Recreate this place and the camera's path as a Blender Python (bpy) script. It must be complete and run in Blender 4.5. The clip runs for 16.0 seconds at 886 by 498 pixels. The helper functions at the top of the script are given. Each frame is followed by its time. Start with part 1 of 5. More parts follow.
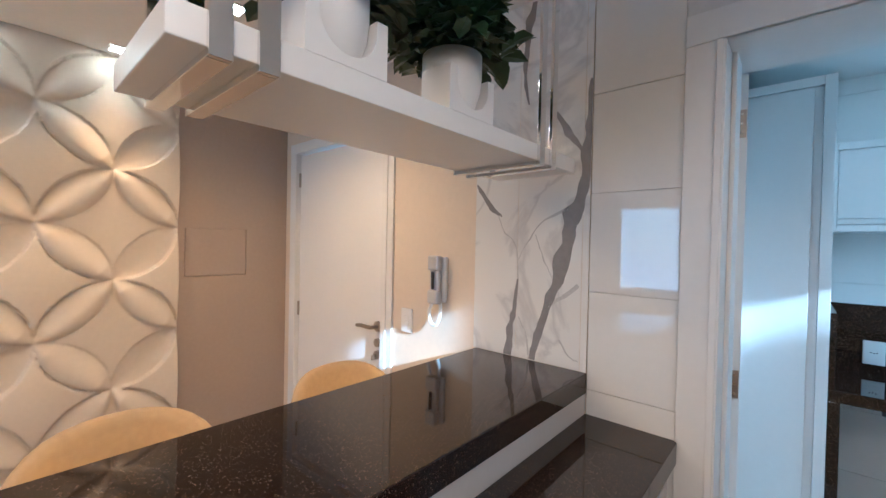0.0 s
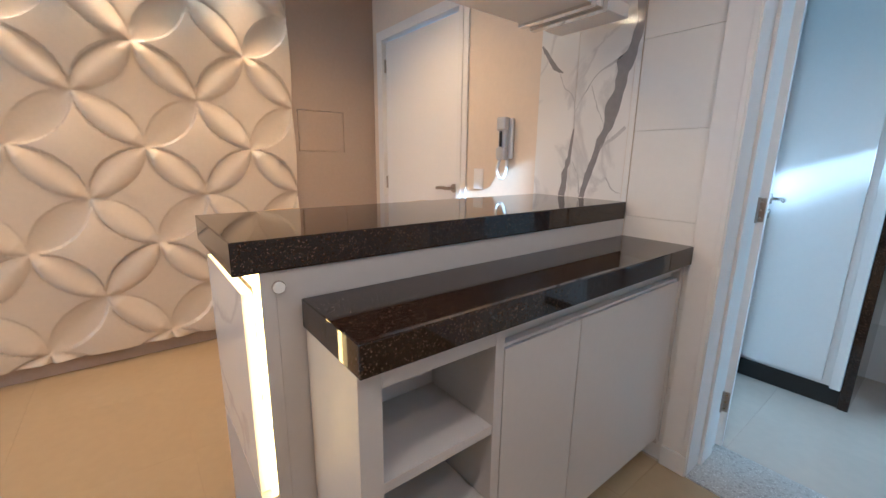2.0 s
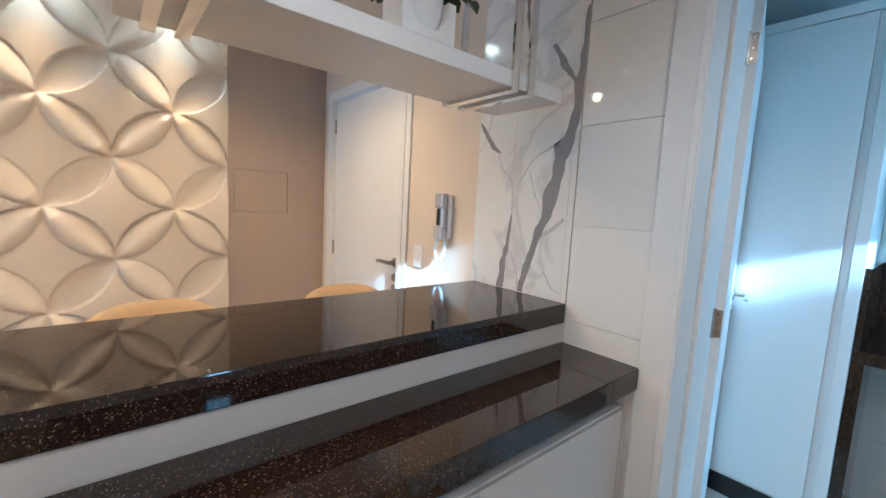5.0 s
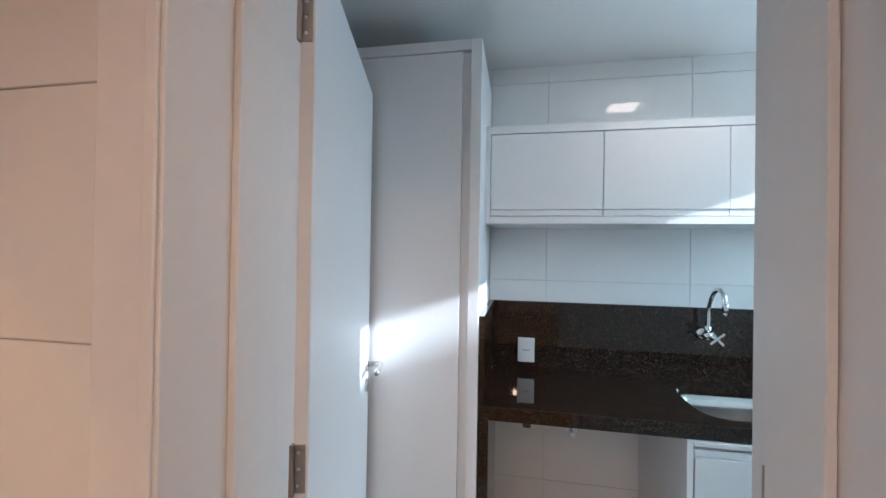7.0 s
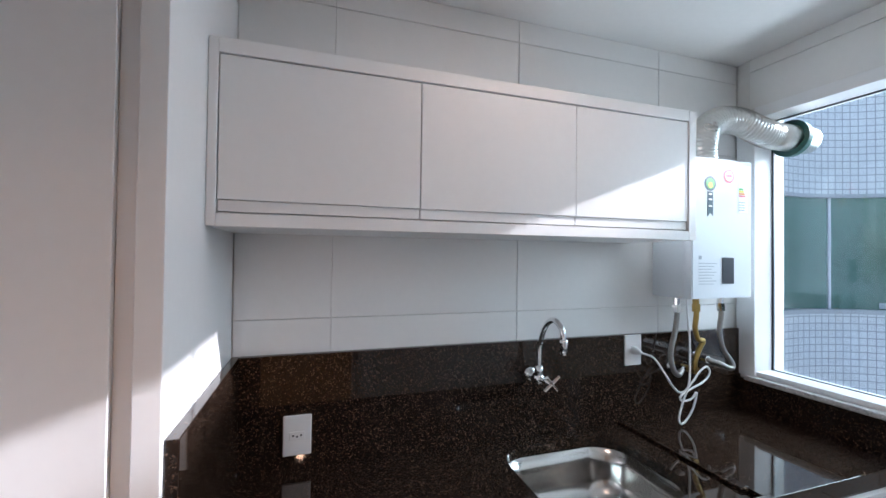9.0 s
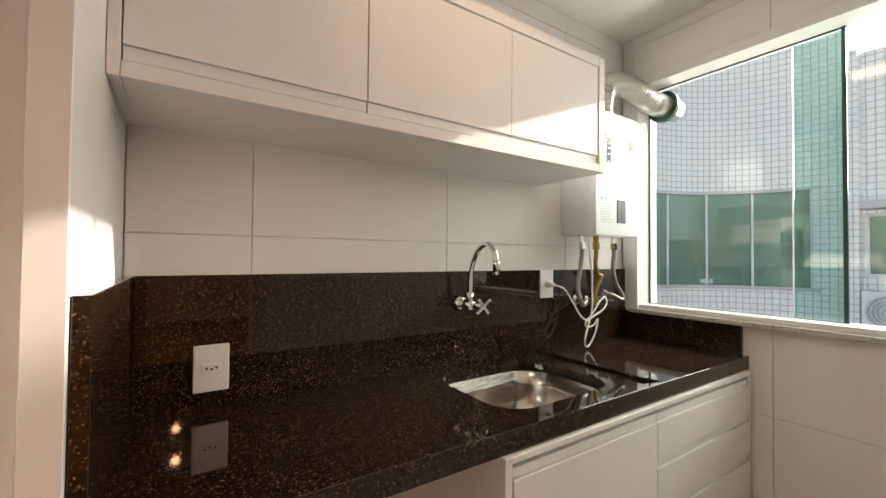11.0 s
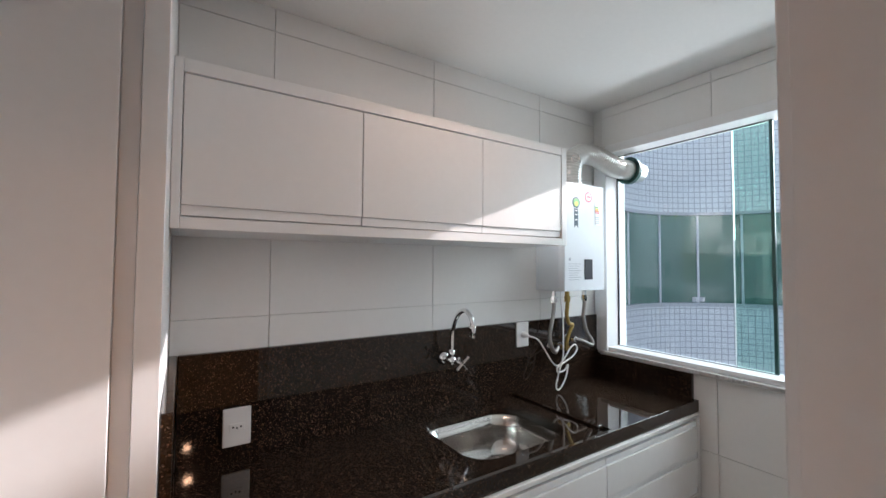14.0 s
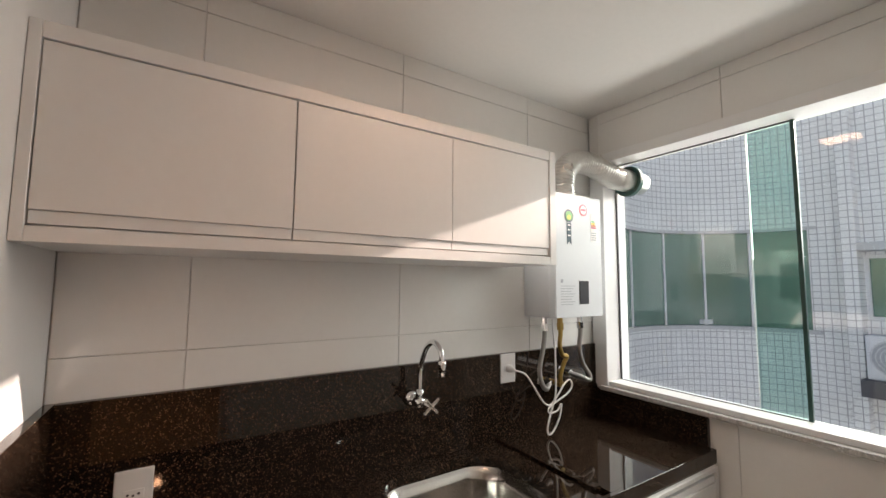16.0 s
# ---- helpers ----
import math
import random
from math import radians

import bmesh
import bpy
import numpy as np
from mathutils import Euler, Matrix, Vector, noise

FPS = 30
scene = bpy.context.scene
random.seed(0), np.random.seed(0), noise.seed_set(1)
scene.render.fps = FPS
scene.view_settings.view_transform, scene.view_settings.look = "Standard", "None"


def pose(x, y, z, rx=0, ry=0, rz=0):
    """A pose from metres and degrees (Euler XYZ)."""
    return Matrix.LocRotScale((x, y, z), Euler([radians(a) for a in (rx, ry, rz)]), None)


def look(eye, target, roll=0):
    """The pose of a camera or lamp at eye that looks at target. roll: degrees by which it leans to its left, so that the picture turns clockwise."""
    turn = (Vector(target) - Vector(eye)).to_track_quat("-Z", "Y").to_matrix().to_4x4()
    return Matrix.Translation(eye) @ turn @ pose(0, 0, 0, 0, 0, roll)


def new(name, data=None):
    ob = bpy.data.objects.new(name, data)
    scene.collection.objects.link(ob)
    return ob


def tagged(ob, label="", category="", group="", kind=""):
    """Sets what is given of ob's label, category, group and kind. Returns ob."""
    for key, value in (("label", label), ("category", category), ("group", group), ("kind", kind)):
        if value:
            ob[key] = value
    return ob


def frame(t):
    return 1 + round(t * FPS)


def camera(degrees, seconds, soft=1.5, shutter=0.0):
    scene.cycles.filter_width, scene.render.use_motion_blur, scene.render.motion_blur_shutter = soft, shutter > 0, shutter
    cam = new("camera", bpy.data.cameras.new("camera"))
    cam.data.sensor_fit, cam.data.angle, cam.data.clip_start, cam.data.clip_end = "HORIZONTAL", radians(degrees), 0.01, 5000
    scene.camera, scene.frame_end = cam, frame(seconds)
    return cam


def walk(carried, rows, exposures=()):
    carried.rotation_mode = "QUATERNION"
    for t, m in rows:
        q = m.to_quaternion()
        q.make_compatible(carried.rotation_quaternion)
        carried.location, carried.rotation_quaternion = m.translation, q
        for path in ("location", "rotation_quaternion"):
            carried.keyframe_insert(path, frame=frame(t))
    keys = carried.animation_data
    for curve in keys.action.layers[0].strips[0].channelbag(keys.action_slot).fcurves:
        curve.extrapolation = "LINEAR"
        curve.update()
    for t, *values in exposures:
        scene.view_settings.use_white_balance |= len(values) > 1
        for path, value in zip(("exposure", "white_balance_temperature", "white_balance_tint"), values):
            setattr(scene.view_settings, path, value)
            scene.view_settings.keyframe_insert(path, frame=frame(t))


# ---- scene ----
cam = camera(95.8, 16.0)
PATH = [
    (0, (1.122, 0.875, 1.46), (-0.206, 2.37, 1.431), 1.2),
    (0.5, (1.174, 0.838, 1.349), (-0.305, 2.184, 1.292), 0.7),
    (1, (1.249, 0.775, 1.259), (-0.26, 2.086, 1.204), 0.7),
    (1.5, (1.341, 0.672, 1.222), (-0.195, 1.946, 1.089), 0.7),
    (2, (1.425, 0.625, 1.193), (-0.115, 1.824, 0.756), 0.7),
    (2.5, (1.449, 0.605, 1.173), (-0.042, 1.693, 0.403), 0.5),
    (3, (1.444, 0.607, 1.18), (-0.03, 1.646, 0.315), 0.5),
    (3.2, (1.443, 0.613, 1.186), (-0.029, 1.641, 0.305), 0.6),
    (5.3, (1.356, 1.087, 1.397), (-0.105, 2.449, 1.311), 1.4),
    (5.5, (1.35, 1.148, 1.419), (0.014, 2.635, 1.364), 1.0),
    (6, (1.353, 1.281, 1.388), (0.503, 3.091, 1.398), 1.2),
    (6.5, (1.361, 1.55, 1.411), (0.858, 3.486, 1.407), 1.1),
    (7, (1.371, 1.792, 1.43), (1.001, 3.758, 1.444), 0.9),
    (7.5, (1.385, 2.036, 1.447), (1.144, 4.022, 1.469), 1.3),
    (8, (1.374, 2.236, 1.484), (1.466, 4.234, 1.517), 0.9),
    (8.5, (1.425, 2.418, 1.491), (1.838, 4.374, 1.529), 0.8),
    (9, (1.455, 2.526, 1.496), (2.066, 4.431, 1.527), 0.7),
    (9.2, (1.442, 2.54, 1.489), (2.124, 4.42, 1.536), 0.7),
    (11.3, (1.338, 2.618, 1.19), (2.452, 4.279, 1.224), 0.5),
    (11.5, (1.338, 2.611, 1.153), (2.448, 4.275, 1.177), 0.4),
    (12, (1.336, 2.573, 1.083), (2.428, 4.239, 0.901), 0.1),
    (12.5, (1.321, 2.535, 1.052), (2.367, 4.156, 0.523), 0.1),
    (13, (1.311, 2.511, 1.131), (2.338, 4.117, 0.525), -0.1),
    (13.3, (1.289, 2.503, 1.306), (2.348, 4.096, 0.724), 0.4),
    (13.5, (1.298, 2.418, 1.397), (2.365, 4.083, 1.097), 0.4),
    (14, (1.26, 2.367, 1.473), (2.348, 4.044, 1.548), 0.3),
    (14.5, (1.35, 2.427, 1.469), (2.411, 4.114, 1.642), 0.2),
    (15, (1.479, 2.49, 1.487), (2.518, 4.192, 1.651), 0.5),
    (15.5, (1.488, 2.521, 1.475), (2.522, 4.225, 1.638), 0.5),
    (16, (1.498, 2.505, 1.486), (2.57, 4.185, 1.655), 0.5),
]
EXPOSURES = [
    (0.0, 1.42, 3900, -8), (1.0, 1.45, 3840, -8), (1.5, 1.44, 3920, -8), (3.2, 1.35, 4020, -6), (5.3, 1.6, 3680, -13), (6.0, 1.45, 4250, -6), (6.5, 1.28, 4600, -2), (7.0, 1.25, 5000, 5), (7.5, 1.15, 5400, 11), (8.0, 1.02, 5650, 15),
    (9.2, 0.98, 5700, 18), (11.3, 1.1, 8100, 20), (12.0, 1.22, 7400, 20), (12.5, 1.62, 6500, 19), (13.0, 1.62, 6300, 17), (13.5, 1.1, 6250, 20), (14.5, 0.82, 6500, 20), (16.0, 0.74, 7600, 25),
]
walk(cam, [(t, look(eye, target, roll)) for t, eye, target, roll in PATH], EXPOSURES)

# ---- world, sun and lamps ----
SUN_WAY = Vector((-1.0, 0.20, -0.375)).normalized()
world = bpy.data.worlds.new("world")
scene.world = world
world.use_nodes = True
wn = world.node_tree.nodes
sky = wn.new("ShaderNodeTexSky")
sky.sky_type, sky.sun_disc = "NISHITA", False
sky.sun_elevation = math.asin(-SUN_WAY.z)
sky.sun_rotation = math.atan2(-SUN_WAY.x, -SUN_WAY.y)
world.node_tree.links.new(sky.outputs[0], wn["Background"].inputs[0])
wn["Background"].inputs[1].default_value = 0.15
sun = new("sun", bpy.data.lights.new("sun", "SUN"))
sun.data.energy, sun.data.angle, sun.data.color = 5.0, radians(0.8), (1.0, 0.95, 0.88)
sun.matrix_world = look((9, -2, 8), Vector((9, -2, 8)) + SUN_WAY)


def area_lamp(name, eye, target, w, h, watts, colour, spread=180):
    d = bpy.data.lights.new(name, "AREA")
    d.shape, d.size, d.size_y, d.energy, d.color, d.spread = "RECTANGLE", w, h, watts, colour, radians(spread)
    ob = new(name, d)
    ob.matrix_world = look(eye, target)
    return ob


def spot_lamp(name, eye, target, watts, colour, degrees=70, blend=0.8, radius=0.03):
    d = bpy.data.lights.new(name, "SPOT")
    d.energy, d.color, d.spot_size, d.spot_blend, d.shadow_soft_size = watts, colour, radians(degrees), blend, radius
    ob = new(name, d)
    ob.matrix_world = look(eye, target)
    return ob


WARM, SOFT_WARM = (1.0, 0.44, 0.14), (1.0, 0.55, 0.31)
# stand-in lamps: sky light through laundry window and living room's balcony opening
area_lamp("window_fill", (4.45, 2.7, 2.4), (2.2, 3.0, 0.7), 2.2, 1.8, 54, (0.82, 0.98, 0.98))
# low lamp added outside, aimed up through the window to brighten the ceiling
area_lamp("window_fill", (4.4, 3.0, 0.42), (1.6, 3.0, 1.75), 1.8, 0.5, 17, (0.84, 0.98, 0.97))
area_lamp("balcony_light", (-0.8, -3.98, 1.43), (-0.8, 0, 1.43), 0.9, 1.36, 7, (0.80, 0.91, 1.0))
SPOTS = [(-1.345, 0.19), (-1.345, 0.738), (-1.345, 1.283)]
ENTRANCE_SPOTS = [(-0.55, 1.494)]
# unseen spots, added to brighten the door wall, the panels and the floor
ADDED_ROOM_SPOTS = [(-0.55, 0.2), (0.5, -1.5), (-0.7, -2.6), (0.5, -2.6)]
for sx, sy in ADDED_ROOM_SPOTS:
    spot_lamp("downlight_beam", (sx, sy, 2.335), (sx, sy + 0.6, 0.4), 12.5, WARM, 140)
for sx, sy in SPOTS:
    spot_lamp("downlight_beam", (sx, sy, 2.335), (sx + 0.3, sy - 0.1, 0), 12, WARM, 72, 1.0)
for sx, sy in ENTRANCE_SPOTS:
    spot_lamp("downlight_beam", (sx, sy, 2.335), (sx, sy, 0), 19, WARM, 140)
KITCHEN_SPOTS = [(1.35, -0.2), (1.35, 0.6), (1.95, 1.3), (0.36, -0.6)]
for sx, sy in KITCHEN_SPOTS:
    spot_lamp("downlight_beam", (sx, sy, 2.335), (sx, sy, 0), 9, SOFT_WARM, 165, 0.5)
spot_lamp("laundry_panel_beam", (2.0, 3.08, 2.325), (2.0, 3.08, 0), 2.0, (1.0, 0.72, 0.5), 150)


# ---- materials ----
def material(name, colour, rough=0.5, metal=0.0, spec=0.5, vary=0.05, scale=6.0, bump=0.0, bump_scale=60.0, coat=0.0, rand=0.0):
    """Plain paint, lacquer, metal: two scales of variation in tone, a rough bump, and an optional shift from piece to piece."""
    m = bpy.data.materials.new(name)
    m.use_nodes = True
    nt = m.node_tree
    b = nt.nodes["Principled BSDF"]
    co = nt.nodes.new("ShaderNodeTexCoord")
    n1, n2 = nt.nodes.new("ShaderNodeTexNoise"), nt.nodes.new("ShaderNodeTexNoise")
    n1.inputs["Scale"].default_value, n2.inputs["Scale"].default_value = scale * 0.25, scale * 8
    n1.inputs["Detail"].default_value = 5
    for n in (n1, n2):
        nt.links.new(co.outputs["Object"], n.inputs["Vector"])
    add = nt.nodes.new("ShaderNodeMath")
    nt.links.new(n1.outputs[0], add.inputs[0])
    nt.links.new(n2.outputs[0], add.inputs[1])
    ramp = nt.nodes.new("ShaderNodeMapRange")
    ramp.inputs[1].default_value, ramp.inputs[2].default_value = 0.6, 1.4
    ramp.inputs[3].default_value, ramp.inputs[4].default_value = 1 - vary, 1 + vary
    nt.links.new(add.outputs[0], ramp.inputs[0])
    value = ramp.outputs[0]
    if rand:
        info = nt.nodes.new("ShaderNodeObjectInfo")
        r2 = nt.nodes.new("ShaderNodeMapRange")
        r2.inputs[3].default_value, r2.inputs[4].default_value = 1 - rand, 1 + rand
        nt.links.new(info.outputs["Random"], r2.inputs[0])
        mul = nt.nodes.new("ShaderNodeMath")
        mul.operation = "MULTIPLY"
        nt.links.new(value, mul.inputs[0])
        nt.links.new(r2.outputs[0], mul.inputs[1])
        value = mul.outputs[0]
    tint = nt.nodes.new("ShaderNodeVectorMath")
    tint.operation = "SCALE"
    tint.inputs[0].default_value = colour
    nt.links.new(value, tint.inputs["Scale"])
    nt.links.new(tint.outputs[0], b.inputs["Base Color"])
    b.inputs["Metallic"].default_value, b.inputs["Specular IOR Level"].default_value = metal, spec
    rr = nt.nodes.new("ShaderNodeMapRange")
    rr.inputs[3].default_value, rr.inputs[4].default_value = max(0.02, rough * 0.8), min(1, rough * 1.2)
    nt.links.new(n1.outputs[0], rr.inputs[0])
    nt.links.new(rr.outputs[0], b.inputs["Roughness"])
    b.inputs["Coat Weight"].default_value, b.inputs["Coat Roughness"].default_value = coat, 0.05
    if bump:
        n3, bp = nt.nodes.new("ShaderNodeTexNoise"), nt.nodes.new("ShaderNodeBump")
        n3.inputs["Scale"].default_value = bump_scale
        nt.links.new(co.outputs["Object"], n3.inputs["Vector"])
        nt.links.new(n3.outputs[0], bp.inputs["Height"])
        bp.inputs["Strength"].default_value, bp.inputs["Distance"].default_value = bump, 0.002
        nt.links.new(bp.outputs[0], b.inputs["Normal"])
    return m


def ramp_stops(nt, stops):
    r = nt.nodes.new("ShaderNodeValToRGB")
    e = r.color_ramp.elements
    while len(e) < len(stops):
        e.new(0.5)
    for el, (p, c) in zip(e, stops):
        el.position, el.color = p, (*c, 1)
    return r


def granite_material(name, dark, mid, fleck, rough):
    m = bpy.data.materials.new(name)
    m.use_nodes = True
    nt = m.node_tree
    b = nt.nodes["Principled BSDF"]
    co = nt.nodes.new("ShaderNodeTexCoord")
    v1, v2, n1 = nt.nodes.new("ShaderNodeTexVoronoi"), nt.nodes.new("ShaderNodeTexVoronoi"), nt.nodes.new("ShaderNodeTexNoise")
    v1.inputs["Scale"].default_value, v2.inputs["Scale"].default_value, n1.inputs["Scale"].default_value = 260, 480, 60
    n1.inputs["Detail"].default_value = 8
    for n in (v1, v2, n1):
        nt.links.new(co.outputs["Object"], n.inputs["Vector"])
    base = ramp_stops(nt, [(0.3, dark), (0.5, mid), (0.72, dark)])
    nt.links.new(n1.outputs[0], base.inputs[0])
    sep = nt.nodes.new("ShaderNodeSeparateColor")
    nt.links.new(v1.outputs["Color"], sep.inputs[0])
    flk = ramp_stops(nt, [(0.0, (0, 0, 0)), (0.86, (0, 0, 0)), (0.97, (0.8, 0.8, 0.8))])
    nt.links.new(sep.outputs[0], flk.inputs[0])
    mix = nt.nodes.new("ShaderNodeMix")
    mix.data_type = "RGBA"
    mix.inputs["B"].default_value = (*fleck, 1)
    nt.links.new(flk.outputs[0], mix.inputs["Factor"])
    nt.links.new(base.outputs[0], mix.inputs["A"])
    sep2 = nt.nodes.new("ShaderNodeSeparateColor")
    nt.links.new(v2.outputs["Color"], sep2.inputs[0])
    flk2 = ramp_stops(nt, [(0.0, (0, 0, 0)), (0.945, (0, 0, 0)), (0.985, (0.9, 0.9, 0.9))])
    nt.links.new(sep2.outputs[1], flk2.inputs[0])
    mix2 = nt.nodes.new("ShaderNodeMix")
    mix2.data_type = "RGBA"
    mix2.inputs["B"].default_value = (*[min(1, c * 3.6) for c in fleck], 1)
    nt.links.new(flk2.outputs[0], mix2.inputs["Factor"])
    nt.links.new(mix.outputs["Result"], mix2.inputs["A"])
    nt.links.new(mix2.outputs["Result"], b.inputs["Base Color"])
    b.inputs["Roughness"].default_value = rough
    return m


def marble_material(name):
    m = bpy.data.materials.new(name)
    m.use_nodes = True
    nt = m.node_tree
    b = nt.nodes["Principled BSDF"]
    co = nt.nodes.new("ShaderNodeTexCoord")
    n = nt.nodes.new("ShaderNodeTexNoise")
    n.inputs["Scale"].default_value, n.inputs["Detail"].default_value, n.inputs["Distortion"].default_value = 2.2, 6, 0.6
    nt.links.new(co.outputs["Object"], n.inputs["Vector"])
    soft = ramp_stops(nt, [(0.0, (0.80, 0.79, 0.77)), (0.47, (0.80, 0.79, 0.77)), (0.5, (0.64, 0.63, 0.625)), (0.53, (0.80, 0.79, 0.77)), (1.0, (0.74, 0.73, 0.72))])
    nt.links.new(n.outputs[0], soft.inputs[0])
    nt.links.new(soft.outputs[0], b.inputs["Base Color"])
    b.inputs["Roughness"].default_value = 0.12
    return m


def pane_material(name, tint, gloss=1.0):
    """Clear sheet glass: lets light straight through with a slight tint, and mirrors by Fresnel."""
    m = bpy.data.materials.new(name)
    m.use_nodes = True
    nt = m.node_tree
    nt.nodes.remove(nt.nodes["Principled BSDF"])
    out = nt.nodes["Material Output"]
    tr, gl, fr, mx = (nt.nodes.new("ShaderNode" + k) for k in ("BsdfTransparent", "BsdfGlossy", "Fresnel", "MixShader"))
    tr.inputs[0].default_value = (*tint, 1)
    gl.inputs["Roughness"].default_value = 0.01
    fr.inputs[0].default_value = 1.5
    nt.links.new(fr.outputs[0], mx.inputs[0])
    nt.links.new(tr.outputs[0], mx.inputs[1])
    nt.links.new(gl.outputs[0], mx.inputs[2])
    nt.links.new(mx.outputs[0], out.inputs[0])
    return m


def glow_material(name, colour, strength):
    m = bpy.data.materials.new(name)
    m.use_nodes = True
    b = m.node_tree.nodes["Principled BSDF"]
    b.inputs["Base Color"].default_value = (0.9, 0.9, 0.9, 1)
    b.inputs["Emission Color"].default_value = (*colour, 1)
    b.inputs["Emission Strength"].default_value = strength
    return m


def mosaic_material(name):
    """Small square white mosaic with grey joints, for a facade seen across a light well."""
    m = material(name, (0.92, 0.91, 0.90), 0.35, vary=0.06, scale=3)
    nt = m.node_tree
    b = nt.nodes["Principled BSDF"]
    uv = nt.nodes.new("ShaderNodeUVMap")
    br = nt.nodes.new("ShaderNodeTexBrick")
    br.offset, br.squash = 0.0, 1.0
    for k, v in (("Scale", 1.0), ("Mortar Size", 0.006), ("Mortar Smooth", 0.1), ("Brick Width", 0.1), ("Row Height", 0.1)):
        br.inputs[k].default_value = v
    br.inputs["Color1"].default_value, br.inputs["Color2"].default_value, br.inputs["Mortar"].default_value = (1, 1, 1, 1), (0.96, 0.96, 0.96, 1), (0.50, 0.51, 0.52, 1)
    nt.links.new(uv.outputs[0], br.inputs["Vector"])
    mul = nt.nodes.new("ShaderNodeMix")
    mul.data_type, mul.blend_type = "RGBA", "MULTIPLY"
    mul.inputs["Factor"].default_value = 1
    old = b.inputs["Base Color"].links[0].from_socket
    nt.links.new(old, mul.inputs["A"])
    nt.links.new(br.outputs["Color"], mul.inputs["B"])
    nt.links.new(mul.outputs["Result"], b.inputs["Base Color"])
    bp = nt.nodes.new("ShaderNodeBump")
    bp.inputs["Distance"].default_value, bp.inputs["Strength"].default_value = 0.003, 0.5
    bp.invert = True
    nt.links.new(br.outputs["Fac"], bp.inputs["Height"])
    nt.links.new(bp.outputs[0], b.inputs["Normal"])
    return m


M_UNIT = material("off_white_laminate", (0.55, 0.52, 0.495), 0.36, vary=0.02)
M_WHITE = material("white_lacquer", (0.80, 0.79, 0.78), 0.32, vary=0.015)
M_PAINT = material("white_wall_paint", (0.80, 0.79, 0.77), 0.7, vary=0.03, bump=0.15, bump_scale=250)
M_CEIL = material("ceiling_paint", (0.78, 0.77, 0.75), 0.85, vary=0.02, bump=0.1, bump_scale=200)
M_BEIGE = material("beige_wall_paint", (0.72, 0.62, 0.50), 0.75, vary=0.03, bump=0.2, bump_scale=220)
M_TAUPE = material("taupe_laminate", (0.42, 0.34, 0.28), 0.5, vary=0.04, bump=0.1, bump_scale=120)
M_PLASTER = material("plaster_relief", (0.66, 0.58, 0.48), 0.6, vary=0.03, bump=0.12, bump_scale=180)
M_DOOR = material("white_door_paint", (0.80, 0.79, 0.79), 0.38, vary=0.015, bump=0.05, bump_scale=90)
M_CASE = material("white_casing", (0.78, 0.77, 0.76), 0.42, vary=0.02)
M_TILE = material("white_ceramic_tile", (0.80, 0.79, 0.77), 0.03, vary=0.015, rand=0.012, bump=0.010, bump_scale=9)
M_GROUT = material("tile_grout", (0.72, 0.705, 0.68), 0.9, vary=0.05)
M_FLOOR = material("beige_porcelain", (0.40, 0.305, 0.175), 0.035, vary=0.04, scale=3, rand=0.008)
M_FLOORGROUT = material("floor_grout", (0.39, 0.31, 0.20), 0.4)
M_LFLOOR = material("pale_porcelain", (0.55, 0.49, 0.42), 0.07, vary=0.04, scale=3, rand=0.008)
M_GRANITE = granite_material("brown_granite", (0.0045, 0.0028, 0.002), (0.021, 0.0122, 0.0084), (0.052, 0.034, 0.023), 0.04)
M_GREYGRANITE = granite_material("grey_granite", (0.30, 0.29, 0.28), (0.52, 0.51, 0.49), (0.62, 0.6, 0.58), 0.4)
M_MARBLE = marble_material("calacatta_porcelain")
M_VEIN = material("marble_vein", (0.28, 0.27, 0.275), 0.12, vary=0.12, scale=5)
M_VEINSOFT = material("marble_vein_pale", (0.56, 0.55, 0.55), 0.12, vary=0.15, scale=14)
M_CHROME = material("chrome", (0.80, 0.80, 0.80), 0.08, 1.0, vary=0.02)
M_STEEL = material("brushed_steel", (0.62, 0.60, 0.57), 0.20, 1.0, vary=0.06, scale=20)
M_SILVER = material("silver_plastic", (0.58, 0.58, 0.60), 0.32, 0.35, vary=0.03)
M_NICKEL = material("satin_nickel", (0.42, 0.38, 0.34), 0.32, 1.0, vary=0.06)
M_ALU = material("aluminium_duct", (0.70, 0.68, 0.65), 0.28, 1.0, vary=0.08, scale=10)
M_BRASS = material("brass", (0.42, 0.28, 0.09), 0.3, 1.0, vary=0.1)
M_WHITEALU = material("white_aluminium", (0.80, 0.80, 0.80), 0.35, vary=0.015)
M_PLASTIC = material("white_plastic", (0.82, 0.81, 0.80), 0.35, vary=0.01)
M_ENAMEL = material("white_enamel", (0.70, 0.73, 0.76), 0.25, vary=0.01)
M_DARK = material("dark_plastic", (0.03, 0.03, 0.035), 0.3)
M_BLACK = material("black_plinth", (0.012, 0.012, 0.012), 0.4)
M_SEAL = material("green_seal", (0.02, 0.075, 0.062), 0.3)
M_FABRIC = material("mustard_fabric", (0.50, 0.36, 0.19), 0.85, vary=0.08, bump=0.5, bump_scale=500)
M_WOOD = material("beech_wood", (0.45, 0.30, 0.17), 0.5, vary=0.12, scale=10)
M_LEAF = material("dark_leaf", (0.025, 0.055, 0.022), 0.42, vary=0.3, scale=20, rand=0.2)
M_BLOOM = material("yellow_flower", (0.62, 0.50, 0.03), 0.6, vary=0.15, scale=30)
M_POT = material("white_pot", (0.82, 0.81, 0.80), 0.3, vary=0.01)
M_GLASS = pane_material("window_glass", (0.95, 0.985, 0.975))
M_TEAL = pane_material("teal_glass", (0.76, 0.92, 0.88))
